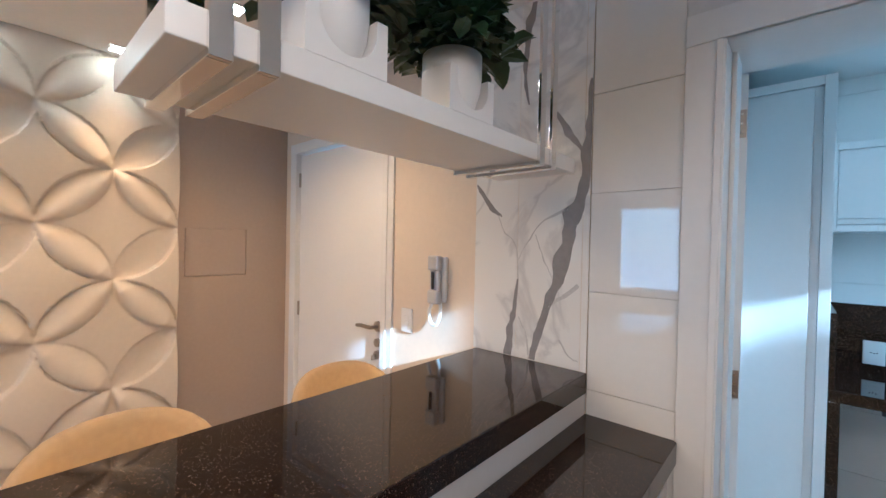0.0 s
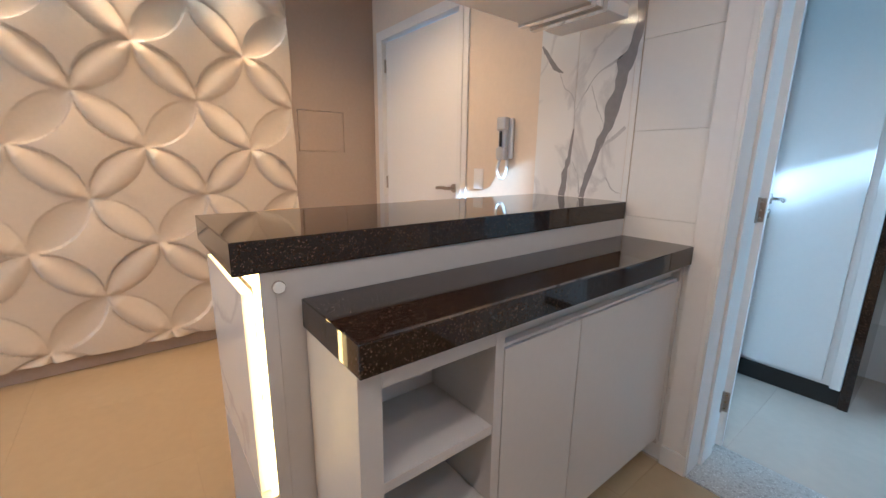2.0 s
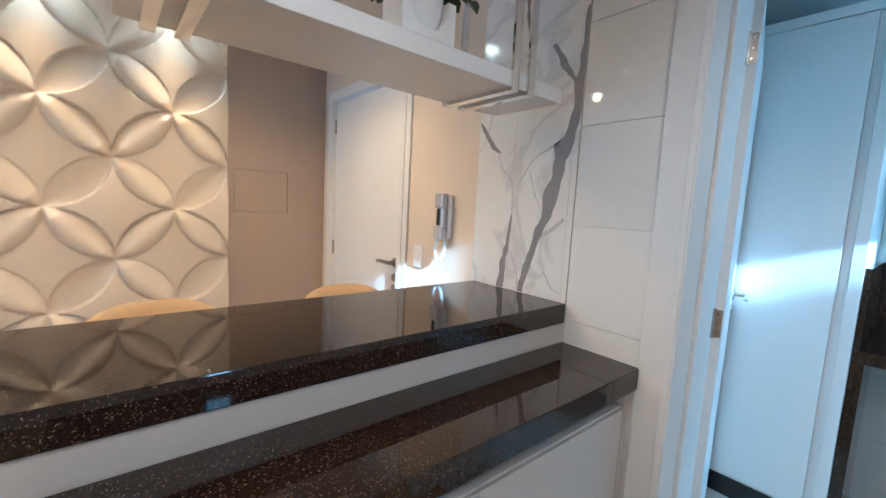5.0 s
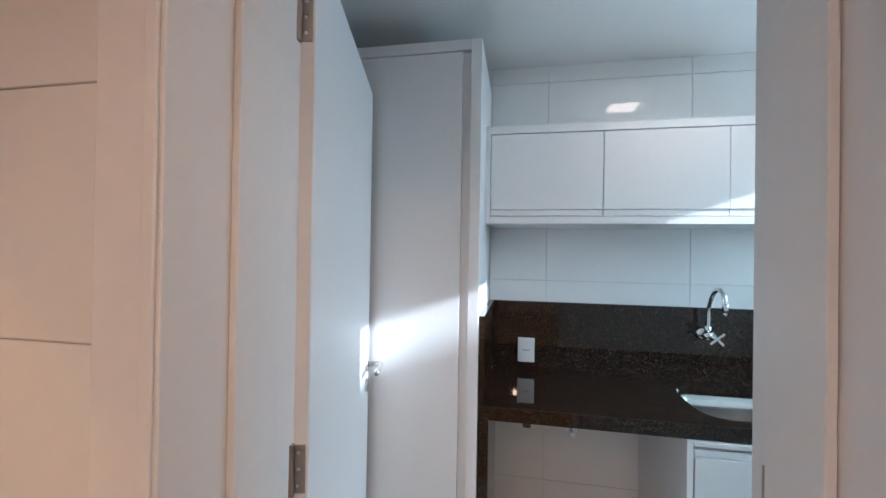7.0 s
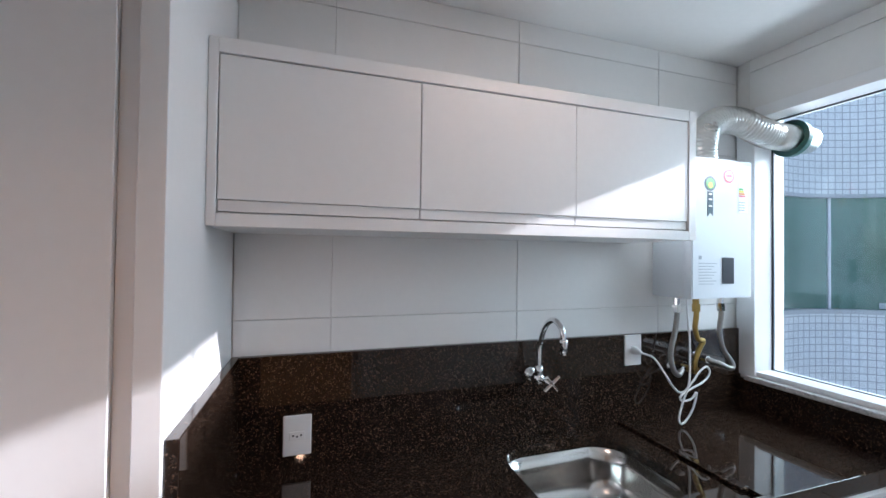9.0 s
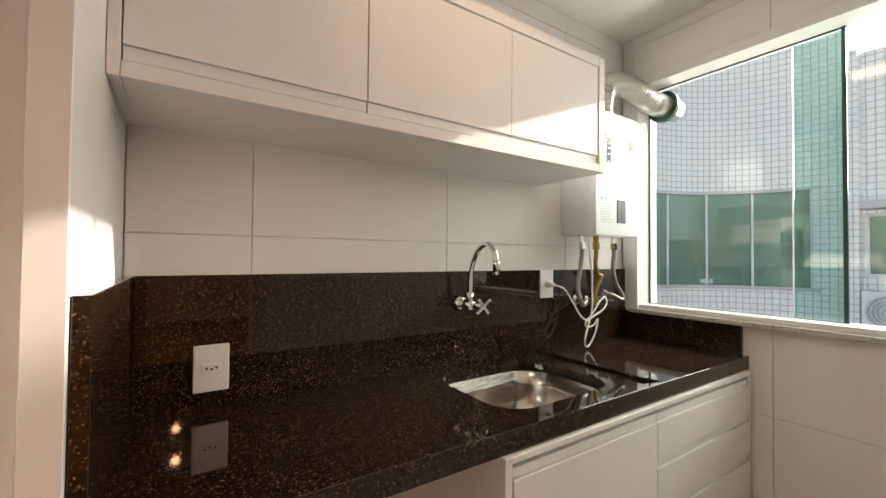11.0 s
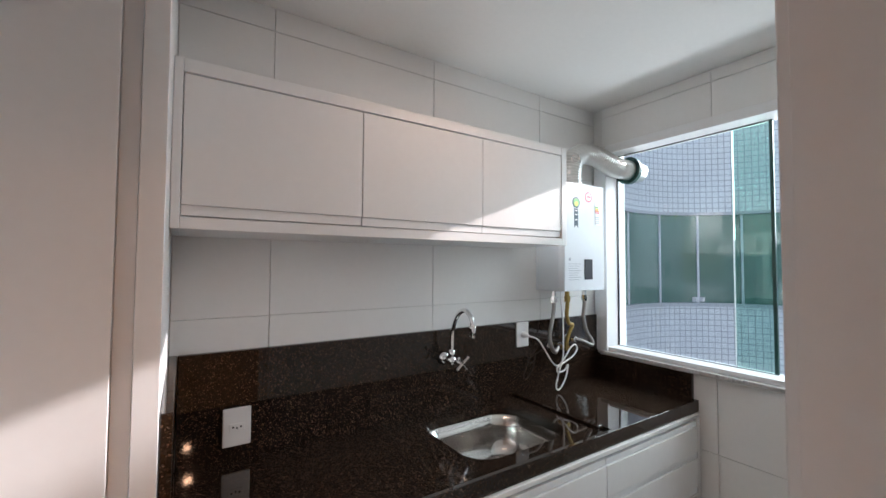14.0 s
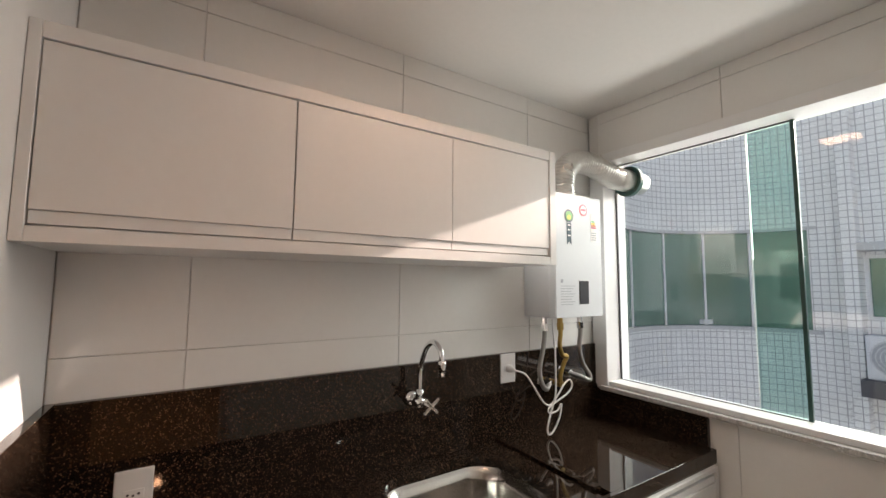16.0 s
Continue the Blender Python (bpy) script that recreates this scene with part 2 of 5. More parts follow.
M_GREENGLASS = material("green_glazing", (0.12, 0.235, 0.185), 0.04, vary=0.25, scale=2.0, spec=0.6)
M_MOSAIC = mosaic_material("white_mosaic")
M_CONCRETE = material("pale_render", (0.60, 0.60, 0.60), 0.8, vary=0.08)
M_PARAPET = material("dark_roof", (0.10, 0.10, 0.11), 0.8, vary=0.1)
M_SPOT = glow_material("downlight_glow", (1.0, 0.72, 0.45), 25)
M_LED = glow_material("led_strip_glow", (1.0, 0.46, 0.09), 8)
M_LEDADDED = glow_material("led_strip_added_glow", (1.0, 0.42, 0.07), 8)
M_PANEL = glow_material("led_panel_glow", (1.0, 0.68, 0.48), 7)
M_GREENPRINT = material("green_print", (0.10, 0.42, 0.10), 0.5)
M_REDPRINT = material("pink_print", (0.75, 0.16, 0.22), 0.5)
M_YELLOWPRINT = material("yellow_print", (0.85, 0.65, 0.05), 0.5)
M_ORANGEPRINT = material("orange_print", (0.80, 0.25, 0.05), 0.5)
M_INK = material("dark_print", (0.05, 0.09, 0.12), 0.5)
M_GREYINK = material("grey_print", (0.35, 0.38, 0.42), 0.5)
M_CABLE = material("white_cable", (0.80, 0.79, 0.78), 0.4)
M_BRAID = material("braided_hose", (0.34, 0.32, 0.30), 0.35, 0.8, vary=0.25, scale=60)


# ---- building helpers ----
BASE = {}


def thing(name, x, y, z, label, category, group="", kind=""):
    ob = new(name)
    ob.location = (x, y, z)
    ob.empty_display_size = 0.1
    BASE[ob.name] = Vector((x, y, z))
    return tagged(ob, label, category, group, kind)


def base_of(ob):
    while ob is not None:
        if ob.name in BASE:
            return BASE[ob.name]
        ob = ob.parent
    return Vector((0, 0, 0))


def part(name, bm, mat, parent, label="", smooth=False):
    """One mesh object from a bmesh in world metres, under a thing or a part."""
    bmesh.ops.translate(bm, verts=bm.verts, vec=-base_of(parent))
    bmesh.ops.recalc_face_normals(bm, faces=bm.faces)
    me = bpy.data.meshes.new(name)
    bm.to_mesh(me)
    bm.free()
    me.materials.append(mat)
    if smooth:
        for p in me.polygons:
            p.use_smooth = True
    ob = new(name, me)
    ob.parent = parent
    return tagged(ob, label)


def single(name, bm, mat, label, category, kind="", smooth=False, group=""):
    """A thing or a piece of the setting that is one mesh; its origin stays at the world's."""
    bmesh.ops.recalc_face_normals(bm, faces=bm.faces)
    me = bpy.data.meshes.new(name)
    bm.to_mesh(me)
    bm.free()
    me.materials.append(mat)
    if smooth:
        for p in me.polygons:
            p.use_smooth = True
    return tagged(new(name, me), label, category, group, kind)


def box(x0, x1, y0, y1, z0, z1, bevel=0.0, seg=2, bm=None):
    own = bm is None
    bm = bm or bmesh.new()
    vs = [bm.verts.new((x, y, z)) for x in (x0, x1) for y in (y0, y1) for z in (z0, z1)]
    fs = [bm.faces.new([vs[i] for i in f]) for f in ((0, 1, 3, 2), (4, 6, 7, 5), (0, 4, 5, 1), (2, 3, 7, 6), (0, 2, 6, 4), (1, 5, 7, 3))]
    bmesh.ops.recalc_face_normals(bm, faces=fs)
    if bevel:
        es = list({e for f in fs for e in f.edges})
        bmesh.ops.bevel(bm, geom=es, offset=bevel, segments=seg, affect="EDGES", profile=0.5)
    return bm


def boxes(*rows, bevel=0.0):
    bm = bmesh.new()
    for r in rows:
        t = box(*r, bevel=bevel)
        me = bpy.data.meshes.new("t")
        t.to_mesh(me)
        t.free()
        bm.from_mesh(me)
        bpy.data.meshes.remove(me)
    return bm


def tube(points, radius, sides=12, bm=None, radii=None, caps=True):
    """A round tube along points, with radii where it changes."""
    bm = bm or bmesh.new()
    pts = [Vector(p) for p in points]
    rings, up = [], None
    for i, p in enumerate(pts):
        d = (pts[min(i + 1, len(pts) - 1)] - pts[max(i - 1, 0)]).normalized()
        if up is None:
            up = d.orthogonal().normalized()
        up = (up - d * up.dot(d)).normalized()
        side = d.cross(up)
        r = radii[i] if radii else radius
        rings.append([bm.verts.new(p + (up * math.cos(a) + side * math.sin(a)) * r) for a in (2 * math.pi * k / sides for k in range(sides))])
    for a, b in zip(rings, rings[1:]):
        for k in range(sides):
            bm.faces.new((a[k], a[(k + 1) % sides], b[(k + 1) % sides], b[k]))
    if caps:
        bm.faces.new(rings[0][::-1])
        bm.faces.new(rings[-1])
    return bm


def smooth_path(points, n=8):
    """Catmull-Rom through the points."""
    p = [Vector(q) for q in points]
    p = [2 * p[0] - p[1], *p, 2 * p[-1] - p[-2]]
    out = []
    for i in range(1, len(p) - 2):
        for k in range(n):
            t = k / n
            a, b, c, d = p[i - 1:i + 3]
            out.append(0.5 * (2 * b + (c - a) * t + (2 * a - 5 * b + 4 * c - d) * t * t + (3 * b - a - 3 * c + d) * t ** 3))
    return out + [p[-2]]


def lathe(profile, centre, sides=28, bm=None):
    """A turned shape about a vertical axis: profile of (radius, height)."""
    bm = bm or bmesh.new()
    rings = []
    for r, h in profile:
        rings.append([bm.verts.new((centre[0] + r * math.cos(a), centre[1] + r * math.sin(a), centre[2] + h)) for a in (2 * math.pi * k / sides for k in range(sides))])
    for a, b in zip(rings, rings[1:]):
        for k in range(sides):
            bm.faces.new((a[k], a[(k + 1) % sides], b[(k + 1) % sides], b[k]))
    bm.faces.new(rings[0][::-1])
    bm.faces.new(rings[-1])
    return bm


def prism(outline, axis, lo, hi, bevel=0.0):
    """An outline of (u, v) pushed along x, y or z."""
    bm = bmesh.new()

    def at(u, v, w):
        return {"x": (w, u, v), "y": (u, w, v), "z": (u, v, w)}[axis]
    a = [bm.verts.new(at(u, v, lo)) for u, v in outline]
    b = [bm.verts.new(at(u, v, hi)) for u, v in outline]
    bm.faces.new(a)
    bm.faces.new(b[::-1])
    for i in range(len(a)):
        j = (i + 1) % len(a)
        bm.faces.new((a[i], b[i], b[j], a[j]))
    bmesh.ops.recalc_face_normals(bm, faces=bm.faces)
    if bevel:
        bmesh.ops.bevel(bm, geom=list(bm.edges), offset=bevel, segments=2, affect="EDGES")
    return bm


def lay_tiles(parent, mat, plane, at, out, us, vs, gap=0.0018, thick=0.006, name="tile", bevel=0.0012):
    """Tiles as pieces on a wall or floor: plane is the axis they face along, us and vs the joint lines; holes are skipped by the caller."""
    made = {}
    for u0, u1 in zip(us, us[1:]):
        for v0, v1 in zip(vs, vs[1:]):
            w, h = round(u1 - u0 - gap, 4), round(v1 - v0 - gap, 4)
            if w < 0.01 or h < 0.01:
                continue
            if (w, h) not in made:
                a, b = sorted((0, out * thick))
                q = {"x": (a, b, 0, w, 0, h), "y": (0, w, a, b, 0, h), "z": (0, w, 0, h, a, b)}[plane]
                bm = box(*q, bevel=bevel, seg=1)
                me = bpy.data.meshes.new(name)
                bm.to_mesh(me)
                bm.free()
                me.materials.append(mat)
                made[w, h] = me
            ob = new(name, made[w, h])
            u, v = u0 + gap / 2, v0 + gap / 2
            ob.location = Vector({"x": (at, u, v), "y": (u, at, v), "z": (u, v, at)}[plane]) - base_of(parent)
            ob.parent = parent


def joints(lo, hi, first, pitch):
    k = math.ceil((lo - first) / pitch + 1e-6)
    out = [lo]
    while first + k * pitch < hi - 0.012:
        if first + k * pitch > lo + 0.012:
            out.append(first + k * pitch)
        k += 1
    return out + [hi]

# ---- large structure ----
CEIL, CEIL_L = 2.36, 2.355
Y_WALL, Y_LAUNDRY, Y_BACK, X_PANEL, X_EAST = 2.20, 2.50, 3.82, -1.48, 2.9
D0, D1, D_TOP = 0.965, 1.715, 2.03   # the laundry doorway

floor = single("floor", boxes((-3.2, 3.1, -4.1, 2.215, -0.12, -0.008), (0.4, 3.4, 2.457, 4.0, -0.12, -0.008)), M_FLOORGROUT, "polished beige porcelain tile floor", "floor", "structure")
single("ceiling", boxes((-3.2, 3.1, -4.1, 2.33, CEIL, CEIL + 0.15), (0.4, 3.4, 2.33, 4.0, CEIL_L, CEIL_L + 0.15)), M_CEIL, "smooth white plasterboard ceiling", "ceiling", "structure")

# the wall between living side, kitchen and laundry
wall_between = single("wall_between", prism([(0.60, 0), (D0 - 0.035, 0), (D0 - 0.035, D_TOP + 0.035), (D1 + 0.035, D_TOP + 0.035), (D1 + 0.035, 0), (3.42, 0), (3.42, CEIL), (0.60, CEIL)], "y", Y_WALL + 0.006, Y_LAUNDRY), M_GROUT,
                      "kitchen wall with glossy white ceramic tiles", "wall", "structure")
single("wall_entrance", prism([(-1.65, 0), (-1.361, 0), (-1.361, 2.031), (-0.419, 2.031), (-0.419, 0), (0.598, 0), (0.598, CEIL), (-1.65, CEIL)], "y", Y_WALL, 2.455), M_BEIGE, "beige painted wall beside the entrance door", "wall", "structure")
single("wall_west", boxes((-1.65, X_PANEL - 0.03, -0.12, 2.2, 0, CEIL), (-3.2, -3.05, -4.1, -0.12, 0, CEIL), (-3.2, -1.65, -0.12, 0.03, 0, CEIL)), M_TAUPE, "taupe wall behind the relief panels", "wall", "structure")
single("wall_south", boxes((-3.2, -1.25, -4.1, -3.95, 0, CEIL), (-1.25, -0.35, -4.1, -3.95, 0, 0.75), (-1.25, -0.35, -4.1, -3.95, 2.11, CEIL), (-0.35, 3.1, -4.1, -3.95, 0, CEIL)), M_PAINT, "white wall round the balcony opening", "wall", "structure")
# unseen slots, sized to throw sun patches on the beige wall and marble
single("wall_east", boxes((X_EAST, 3.0, -4.1, 1.47, 0, CEIL), (X_EAST, 3.0, 1.47, 1.702, 0, 1.90), (X_EAST, 3.0, 1.47, 1.702, 2.285, CEIL), (X_EAST, 3.0, 1.632, 1.685, 1.90, 2.285), (X_EAST, 3.0, 1.702, 2.206, 0, CEIL)), M_PAINT,
       "white kitchen wall with high slots added for the sun", "wall", "structure")
single("wall_niche", box(1.745, 1.80, 2.05, 2.19, 0, CEIL), M_PAINT, "white end panel beside the laundry doorway", "wall", "structure")

# laundry walls
wall_back = single("wall_back", box(0.4, 3.4, Y_BACK + 0.006, 4.0, 0, CEIL_L), M_GROUT, "laundry wall of large glossy white tiles", "wall", "structure")
single("wall_laundry_west", box(0.4, 0.55, 2.455, Y_BACK, 0, CEIL_L), M_PAINT, "white laundry side wall", "wall", "structure")
W0, W1, WZ0, WZ1 = 2.50, 3.745, 1.00, 2.125   # the laundry window opening
XR = 3.235
wall_window = single("wall_window", boxes((XR + 0.006, 3.42, 2.455, 3.82, 0, WZ0), (XR + 0.006, 3.42, 2.455, 3.82, WZ1, CEIL_L), (XR + 0.006, 3.42, 2.455, W0, WZ0, WZ1), (XR + 0.006, 3.42, W1, 3.82, WZ0, WZ1)), M_GROUT, "laundry window wall of large white tiles", "wall", "structure")
single("threshold", box(D0 - 0.03, D1 + 0.03, 2.195, 2.505, -0.02, 0.003, bevel=0.002), M_GREYGRANITE, "speckled grey granite door threshold", "threshold", "structure")


def casing(name, x0, x1, top, wide, y_face, proud, label, right=None):
    """A door's casing: two uprights and a head, with a stepped bead."""
    c = thing(name, x0, y_face, 0, label, "door casing", kind="structure")
    right = wide if right is None else right
    yf = y_face - proud
    part("upright", boxes((x0 - wide, x0, yf, y_face - 0.0005, 0.085, top), (x0 - 0.014, x0 + 0.004, yf - 0.006, yf, 0.085, top), bevel=0.002), M_CASE, c)
    part("upright", boxes((x1, x1 + right, yf, y_face - 0.0005, 0.085, top), bevel=0.002), M_CASE, c)
    part("head", boxes((x0 - wide, x1 + right, yf - 0.001, y_face - 0.0005, top + 0.001, top + wide), (x0 - 0.01, x1 + 0.01, yf - 0.006, yf - 0.001, top + 0.001, top + 0.014), bevel=0.002), M_CASE, c)
    part("plinth_block", box(x0 - wide - 0.002, x0 + 0.005, yf - 0.006, y_face - 0.0005, 0, 0.084, bevel=0.003), M_CASE, c)
    return c


casing("door_casing_laundry", D0 - 0.01, D1, D_TOP, 0.088, Y_WALL - 0.0005, 0.012, "white painted door casing on the tiled wall", right=0.028)
jamb = thing("door_jamb_laundry", D0, 2.3, 0, "white door jamb lining the laundry doorway", "door jamb", kind="structure")
part("jamb_side", box(D0 - 0.034, D0 - 0.001, 2.188, Y_LAUNDRY + 0.001, 0.004, D_TOP, bevel=0.002), M_CASE, jamb)
part("jamb_side", box(D1 + 0.001, D1 + 0.034, 2.188, 2.425, 0.004, D_TOP, bevel=0.002), M_CASE, jamb)
part("jamb_rebate", box(D1 + 0.020, D1 + 0.034, 2.4255, Y_LAUNDRY + 0.001, 0.004, D_TOP, bevel=0.001), M_CASE, jamb)
part("jamb_head", box(D0 - 0.034, D1 + 0.034, 2.188, Y_LAUNDRY + 0.001, D_TOP + 0.001, D_TOP + 0.034, bevel=0.002), M_CASE, jamb)
part("door_stop", box(D1 - 0.012, D1, 2.30, 2.41, 0.004, D_TOP, bevel=0.002), M_CASE, jamb)
part("door_stop", box(D0 - 0.0005, D0 + 0.012, 2.30, 2.41, 0.004, D_TOP, bevel=0.002), M_CASE, jamb)
part("architrave", box(D1 + 0.030, D1 + 0.098, Y_LAUNDRY + 0.0012, Y_LAUNDRY + 0.014, 0.004, D_TOP + 0.018, bevel=0.002), M_CASE, jamb)
part("architrave", box(D0 - 0.10, D0 - 0.036, Y_LAUNDRY + 0.0012, Y_LAUNDRY + 0.012, 0.004, D_TOP + 0.018, bevel=0.002), M_CASE, jamb)
part("architrave", box(D0 - 0.10, D1 + 0.098, Y_LAUNDRY + 0.0012, Y_LAUNDRY + 0.014, D_TOP + 0.019, D_TOP + 0.088, bevel=0.002), M_CASE, jamb)
part("strike_plate", boxes((D1 + 0.0175, D1 + 0.0195, 2.44, 2.47, 0.93, 1.12), bevel=0.0005), M_NICKEL, jamb, "dark satin strike plate")


# the laundry door, open into the laundry
HX, HY = 0.957, 2.468
leaf_way = Vector((0.821 - 0.993, 3.225 - HY, 0)).normalized()
leaf_n = Vector((leaf_way.y, -leaf_way.x, 0))
ldoor = thing("door_1", HX, HY, 0, "white flush laundry door standing open against the cabinet", "door", kind="structure")
LEN, THK = 0.775, 0.036


def leaf_box(u0, u1, n0, n1, z0, z1, bevel=0.002):
    bm = box(u0, u1, n0, n1, z0, z1, bevel=bevel)
    m = Matrix(((leaf_way.x, leaf_n.x, 0, HX), (leaf_way.y, leaf_n.y, 0, HY), (0, 0, 1, 0), (0, 0, 0, 1)))
    bmesh.ops.transform(bm, matrix=m, verts=bm.verts)
    return bm


def leaf_at(u, n, z):
    return Vector((HX, HY, z)) + leaf_way * u + leaf_n * n


part("leaf", leaf_box(0.012, LEN, 0, THK, 0.012, D_TOP - 0.004, 0.003), M_DOOR, ldoor)
part("edge_strip", leaf_box(0.008, 0.0115, 0.001, THK - 0.001, 0.012, D_TOP - 0.005, 0.0008), M_CASE, ldoor, "bare edge of the door leaf")
for hz in (0.22, 1.022, 1.865):
    hg = part("hinge", tube([leaf_at(0, THK * 0.2, hz - 0.048), leaf_at(0, THK * 0.2, hz + 0.048)], 0.0065, 12), M_NICKEL, ldoor, "satin metal butt hinge")
    part("hinge_leaf", leaf_box(0.0045, 0.0078, 0.004, THK - 0.004, hz - 0.045, hz + 0.045, 0.001), M_NICKEL, hg)
    for dz in (-0.03, 0, 0.03):
        part("screw", tube([leaf_at(0.005, THK * 0.55, hz + dz), leaf_at(0.0035, THK * 0.55, hz + dz)], 0.004, 10), M_STEEL, hg)
pv = leaf_at(LEN - 0.065, THK, 1.02)
part("lever_handle", tube(smooth_path([pv, pv + leaf_n * 0.045, pv + leaf_n * 0.055 - leaf_way * 0.015, pv + leaf_n * 0.052 - leaf_way * 0.11], 6), 0.009, 12), M_STEEL, ldoor, "satin steel lever handle", smooth=True)
part("rose", tube([pv, pv + leaf_n * 0.01], 0.026, 20), M_STEEL, ldoor)
pk = leaf_at(LEN - 0.065, THK, 0.945)
part("key_rose", tube([pk, pk + leaf_n * 0.008], 0.024, 20), M_STEEL, ldoor)
part("lock_plate", leaf_box(LEN, LEN + 0.002, 0.008, THK - 0.008, 0.90, 1.10, 0.0005), M_STEEL, ldoor)

# the entrance door
edoor = thing("door_2", -1.33, 2.21, 0, "closed white flush entrance door with a satin lever", "door", kind="structure")
part("leaf", box(-1.322, -0.462, 2.214, 2.255, 0.01, 2.008, bevel=0.003), M_DOOR, edoor)
for hz in (0.22, 1.018, 1.849):
    part("hinge", tube([(-1.318, 2.207, hz - 0.045), (-1.318, 2.207, hz + 0.045)], 0.007, 10), M_NICKEL, edoor, "satin metal butt hinge")
part("lever_handle", tube(smooth_path([(-0.505, 2.214, 1.02), (-0.505, 2.168, 1.02), (-0.52, 2.16, 1.02), (-0.59, 2.162, 1.02), (-0.625, 2.164, 1.016)], 5), 0.010, 12), M_NICKEL, edoor, "satin nickel lever handle", smooth=True)
part("rose", tube([(-0.505, 2.2145, 1.02), (-0.505, 2.202, 1.02)], 0.027, 20), M_NICKEL, edoor)
for lz in (0.935, 0.872):
    part("lock_cylinder", tube([(-0.505, 2.2145, lz), (-0.505, 2.200, lz)], 0.022, 20), M_NICKEL, edoor)
part("key", boxes((-0.508, -0.502, 2.170, 2.20, 0.85, 0.876), bevel=0.001), M_STEEL, edoor)
part("frame_side", box(-1.36, -1.326, 2.182, 2.30, 0, 2.02, bevel=0.002), M_CASE, edoor)
part("frame_side", box(-0.458, -0.42, 2.182, 2.30, 0, 2.02, bevel=0.002), M_CASE, edoor)
part("frame_head", box(-1.36, -0.42, 2.182, 2.30, 2.021, 2.03, bevel=0.002), M_CASE, edoor)
casing("door_casing_entrance", -1.345, -0.44, 2.022, 0.062, Y_WALL - 0.0005, 0.012, "white painted casing round the entrance door")


# ---- living side: relief panels, taupe cladding, spots ----
def relief(y, z, y0, z0, r):
    """Height of the petal relief: overlapping circles of radius r. Each overlap is a petal, steep along one rim and easing out to the other;
    what lies between the petals swells gently, more so outside the main circles than within them."""
    a, b = (y - y0) / r, (z - z0) / r
    main = other = None
    for i in range(math.floor(a) - 1, math.floor(a) + 3):
        for j in range(math.floor(b) - 1, math.floor(b) + 3):
            if (i + j) % 2:
                d = 1 - math.hypot(a - i, b - j)
                if d > 0:
                    if i % 2:
                        main = max(main or (d, i, j), (d, i, j))
                    else:
                        other = max(other or (d, i, j), (d, i, j))
    if main and other:
        across = main[0] / (main[0] + other[0])      # 0 on the main circle's rim, 1 on the inner edge
        full = min(1.0, (main[0] + other[0]) / 0.30) ** 0.8
        right, up = other[1] > main[1], other[2] > main[2]
        if right and up:
            h = math.sin(math.pi * (1 - across) ** 0.60)
        elif not right and not up:
            h = math.sin(math.pi * across ** 0.60)
        elif up:
            h = 0.85 * math.sin(math.pi * (1 - across) ** 0.75)
        else:
            h = -0.30 * math.sin(math.pi * across)
        return 0.012 + 0.038 * h * full
    e = min(1.0, (main or other or (0,))[0] / 0.9)
    return 0.012 + (0.010 if main else 0.037) * math.sin(e * math.pi / 2)


PY0, PZ0, PR = 1.0, 1.517, 0.2765
wall_panel = bmesh.new()
NY, NZ = 270, 372
Y_A, Y_B, Z_A, Z_B = -0.12, 1.556, 0.085, CEIL
grid = [[wall_panel.verts.new((X_PANEL + 0.012 + relief(Y_A + (Y_B - Y_A) * i / NY, Z_A + (Z_B - Z_A) * k / NZ, PY0, PZ0, PR), Y_A + (Y_B - Y_A) * i / NY, Z_A + (Z_B - Z_A) * k / NZ)) for k in range(NZ + 1)] for i in range(NY + 1)]
for i in range(NY):
    for k in range(NZ):
        wall_panel.faces.new((grid[i][k], grid[i + 1][k], grid[i + 1][k + 1], grid[i][k + 1]))
back = [wall_panel.verts.new((X_PANEL - 0.028, y, z)) for y, z in ((Y_A, Z_A), (Y_B, Z_A), (Y_B, Z_B), (Y_A, Z_B))]
wall_panel.faces.new([g[0] for g in grid] + [back[1], back[0]])
wall_panel.faces.new([g[NZ] for g in grid][::-1] + [back[3], back[2]])
wall_panel.faces.new(grid[NY] + [back[2], back[1]])
wall_panel.faces.new(grid[0][::-1] + [back[0], back[3]])
relief_panel = single("relief_wall_panel", wall_panel, M_PLASTER, "cream plaster wall panels with large four-petal relief", "wall panel", "structure", smooth=True)
clad = thing("taupe_cladding", X_PANEL, 1.87, 0, "taupe laminate cladding with a flush service hatch", "wall panel", kind="structure")
part("panel", boxes((X_PANEL - 0.028, X_PANEL, Y_B, 1.598, 0.085, CEIL), (X_PANEL - 0.028, X_PANEL, 1.937, 2.199, 0.085, CEIL), (X_PANEL - 0.028, X_PANEL, 1.598, 1.937, 0.085, 1.238), (X_PANEL - 0.028, X_PANEL, 1.598, 1.937, 1.518, CEIL)), M_TAUPE, clad)
part("hatch", box(X_PANEL - 0.025, X_PANEL - 0.001, 1.601, 1.934, 1.241, 1.515, bevel=0.0015), M_TAUPE, clad)
single("baseboard_west", box(X_PANEL - 0.028, X_PANEL + 0.008, -0.12, 2.199, 0, 0.084, bevel=0.002), M_TAUPE, "taupe baseboard under the wall panels", "baseboard", "structure")
single("trim_west", box(X_PANEL - 0.03, X_PANEL + 0.03, -0.20, -0.125, 0, 2.1, bevel=0.003), M_CASE, "white door trim at the end of the panels", "trim", "structure")
single("baseboard_entrance", box(-0.36, 0.16, Y_WALL - 0.014, Y_WALL - 0.0005, 0, 0.08, bevel=0.002), M_CASE, "white baseboard on the beige wall", "baseboard", "structure")


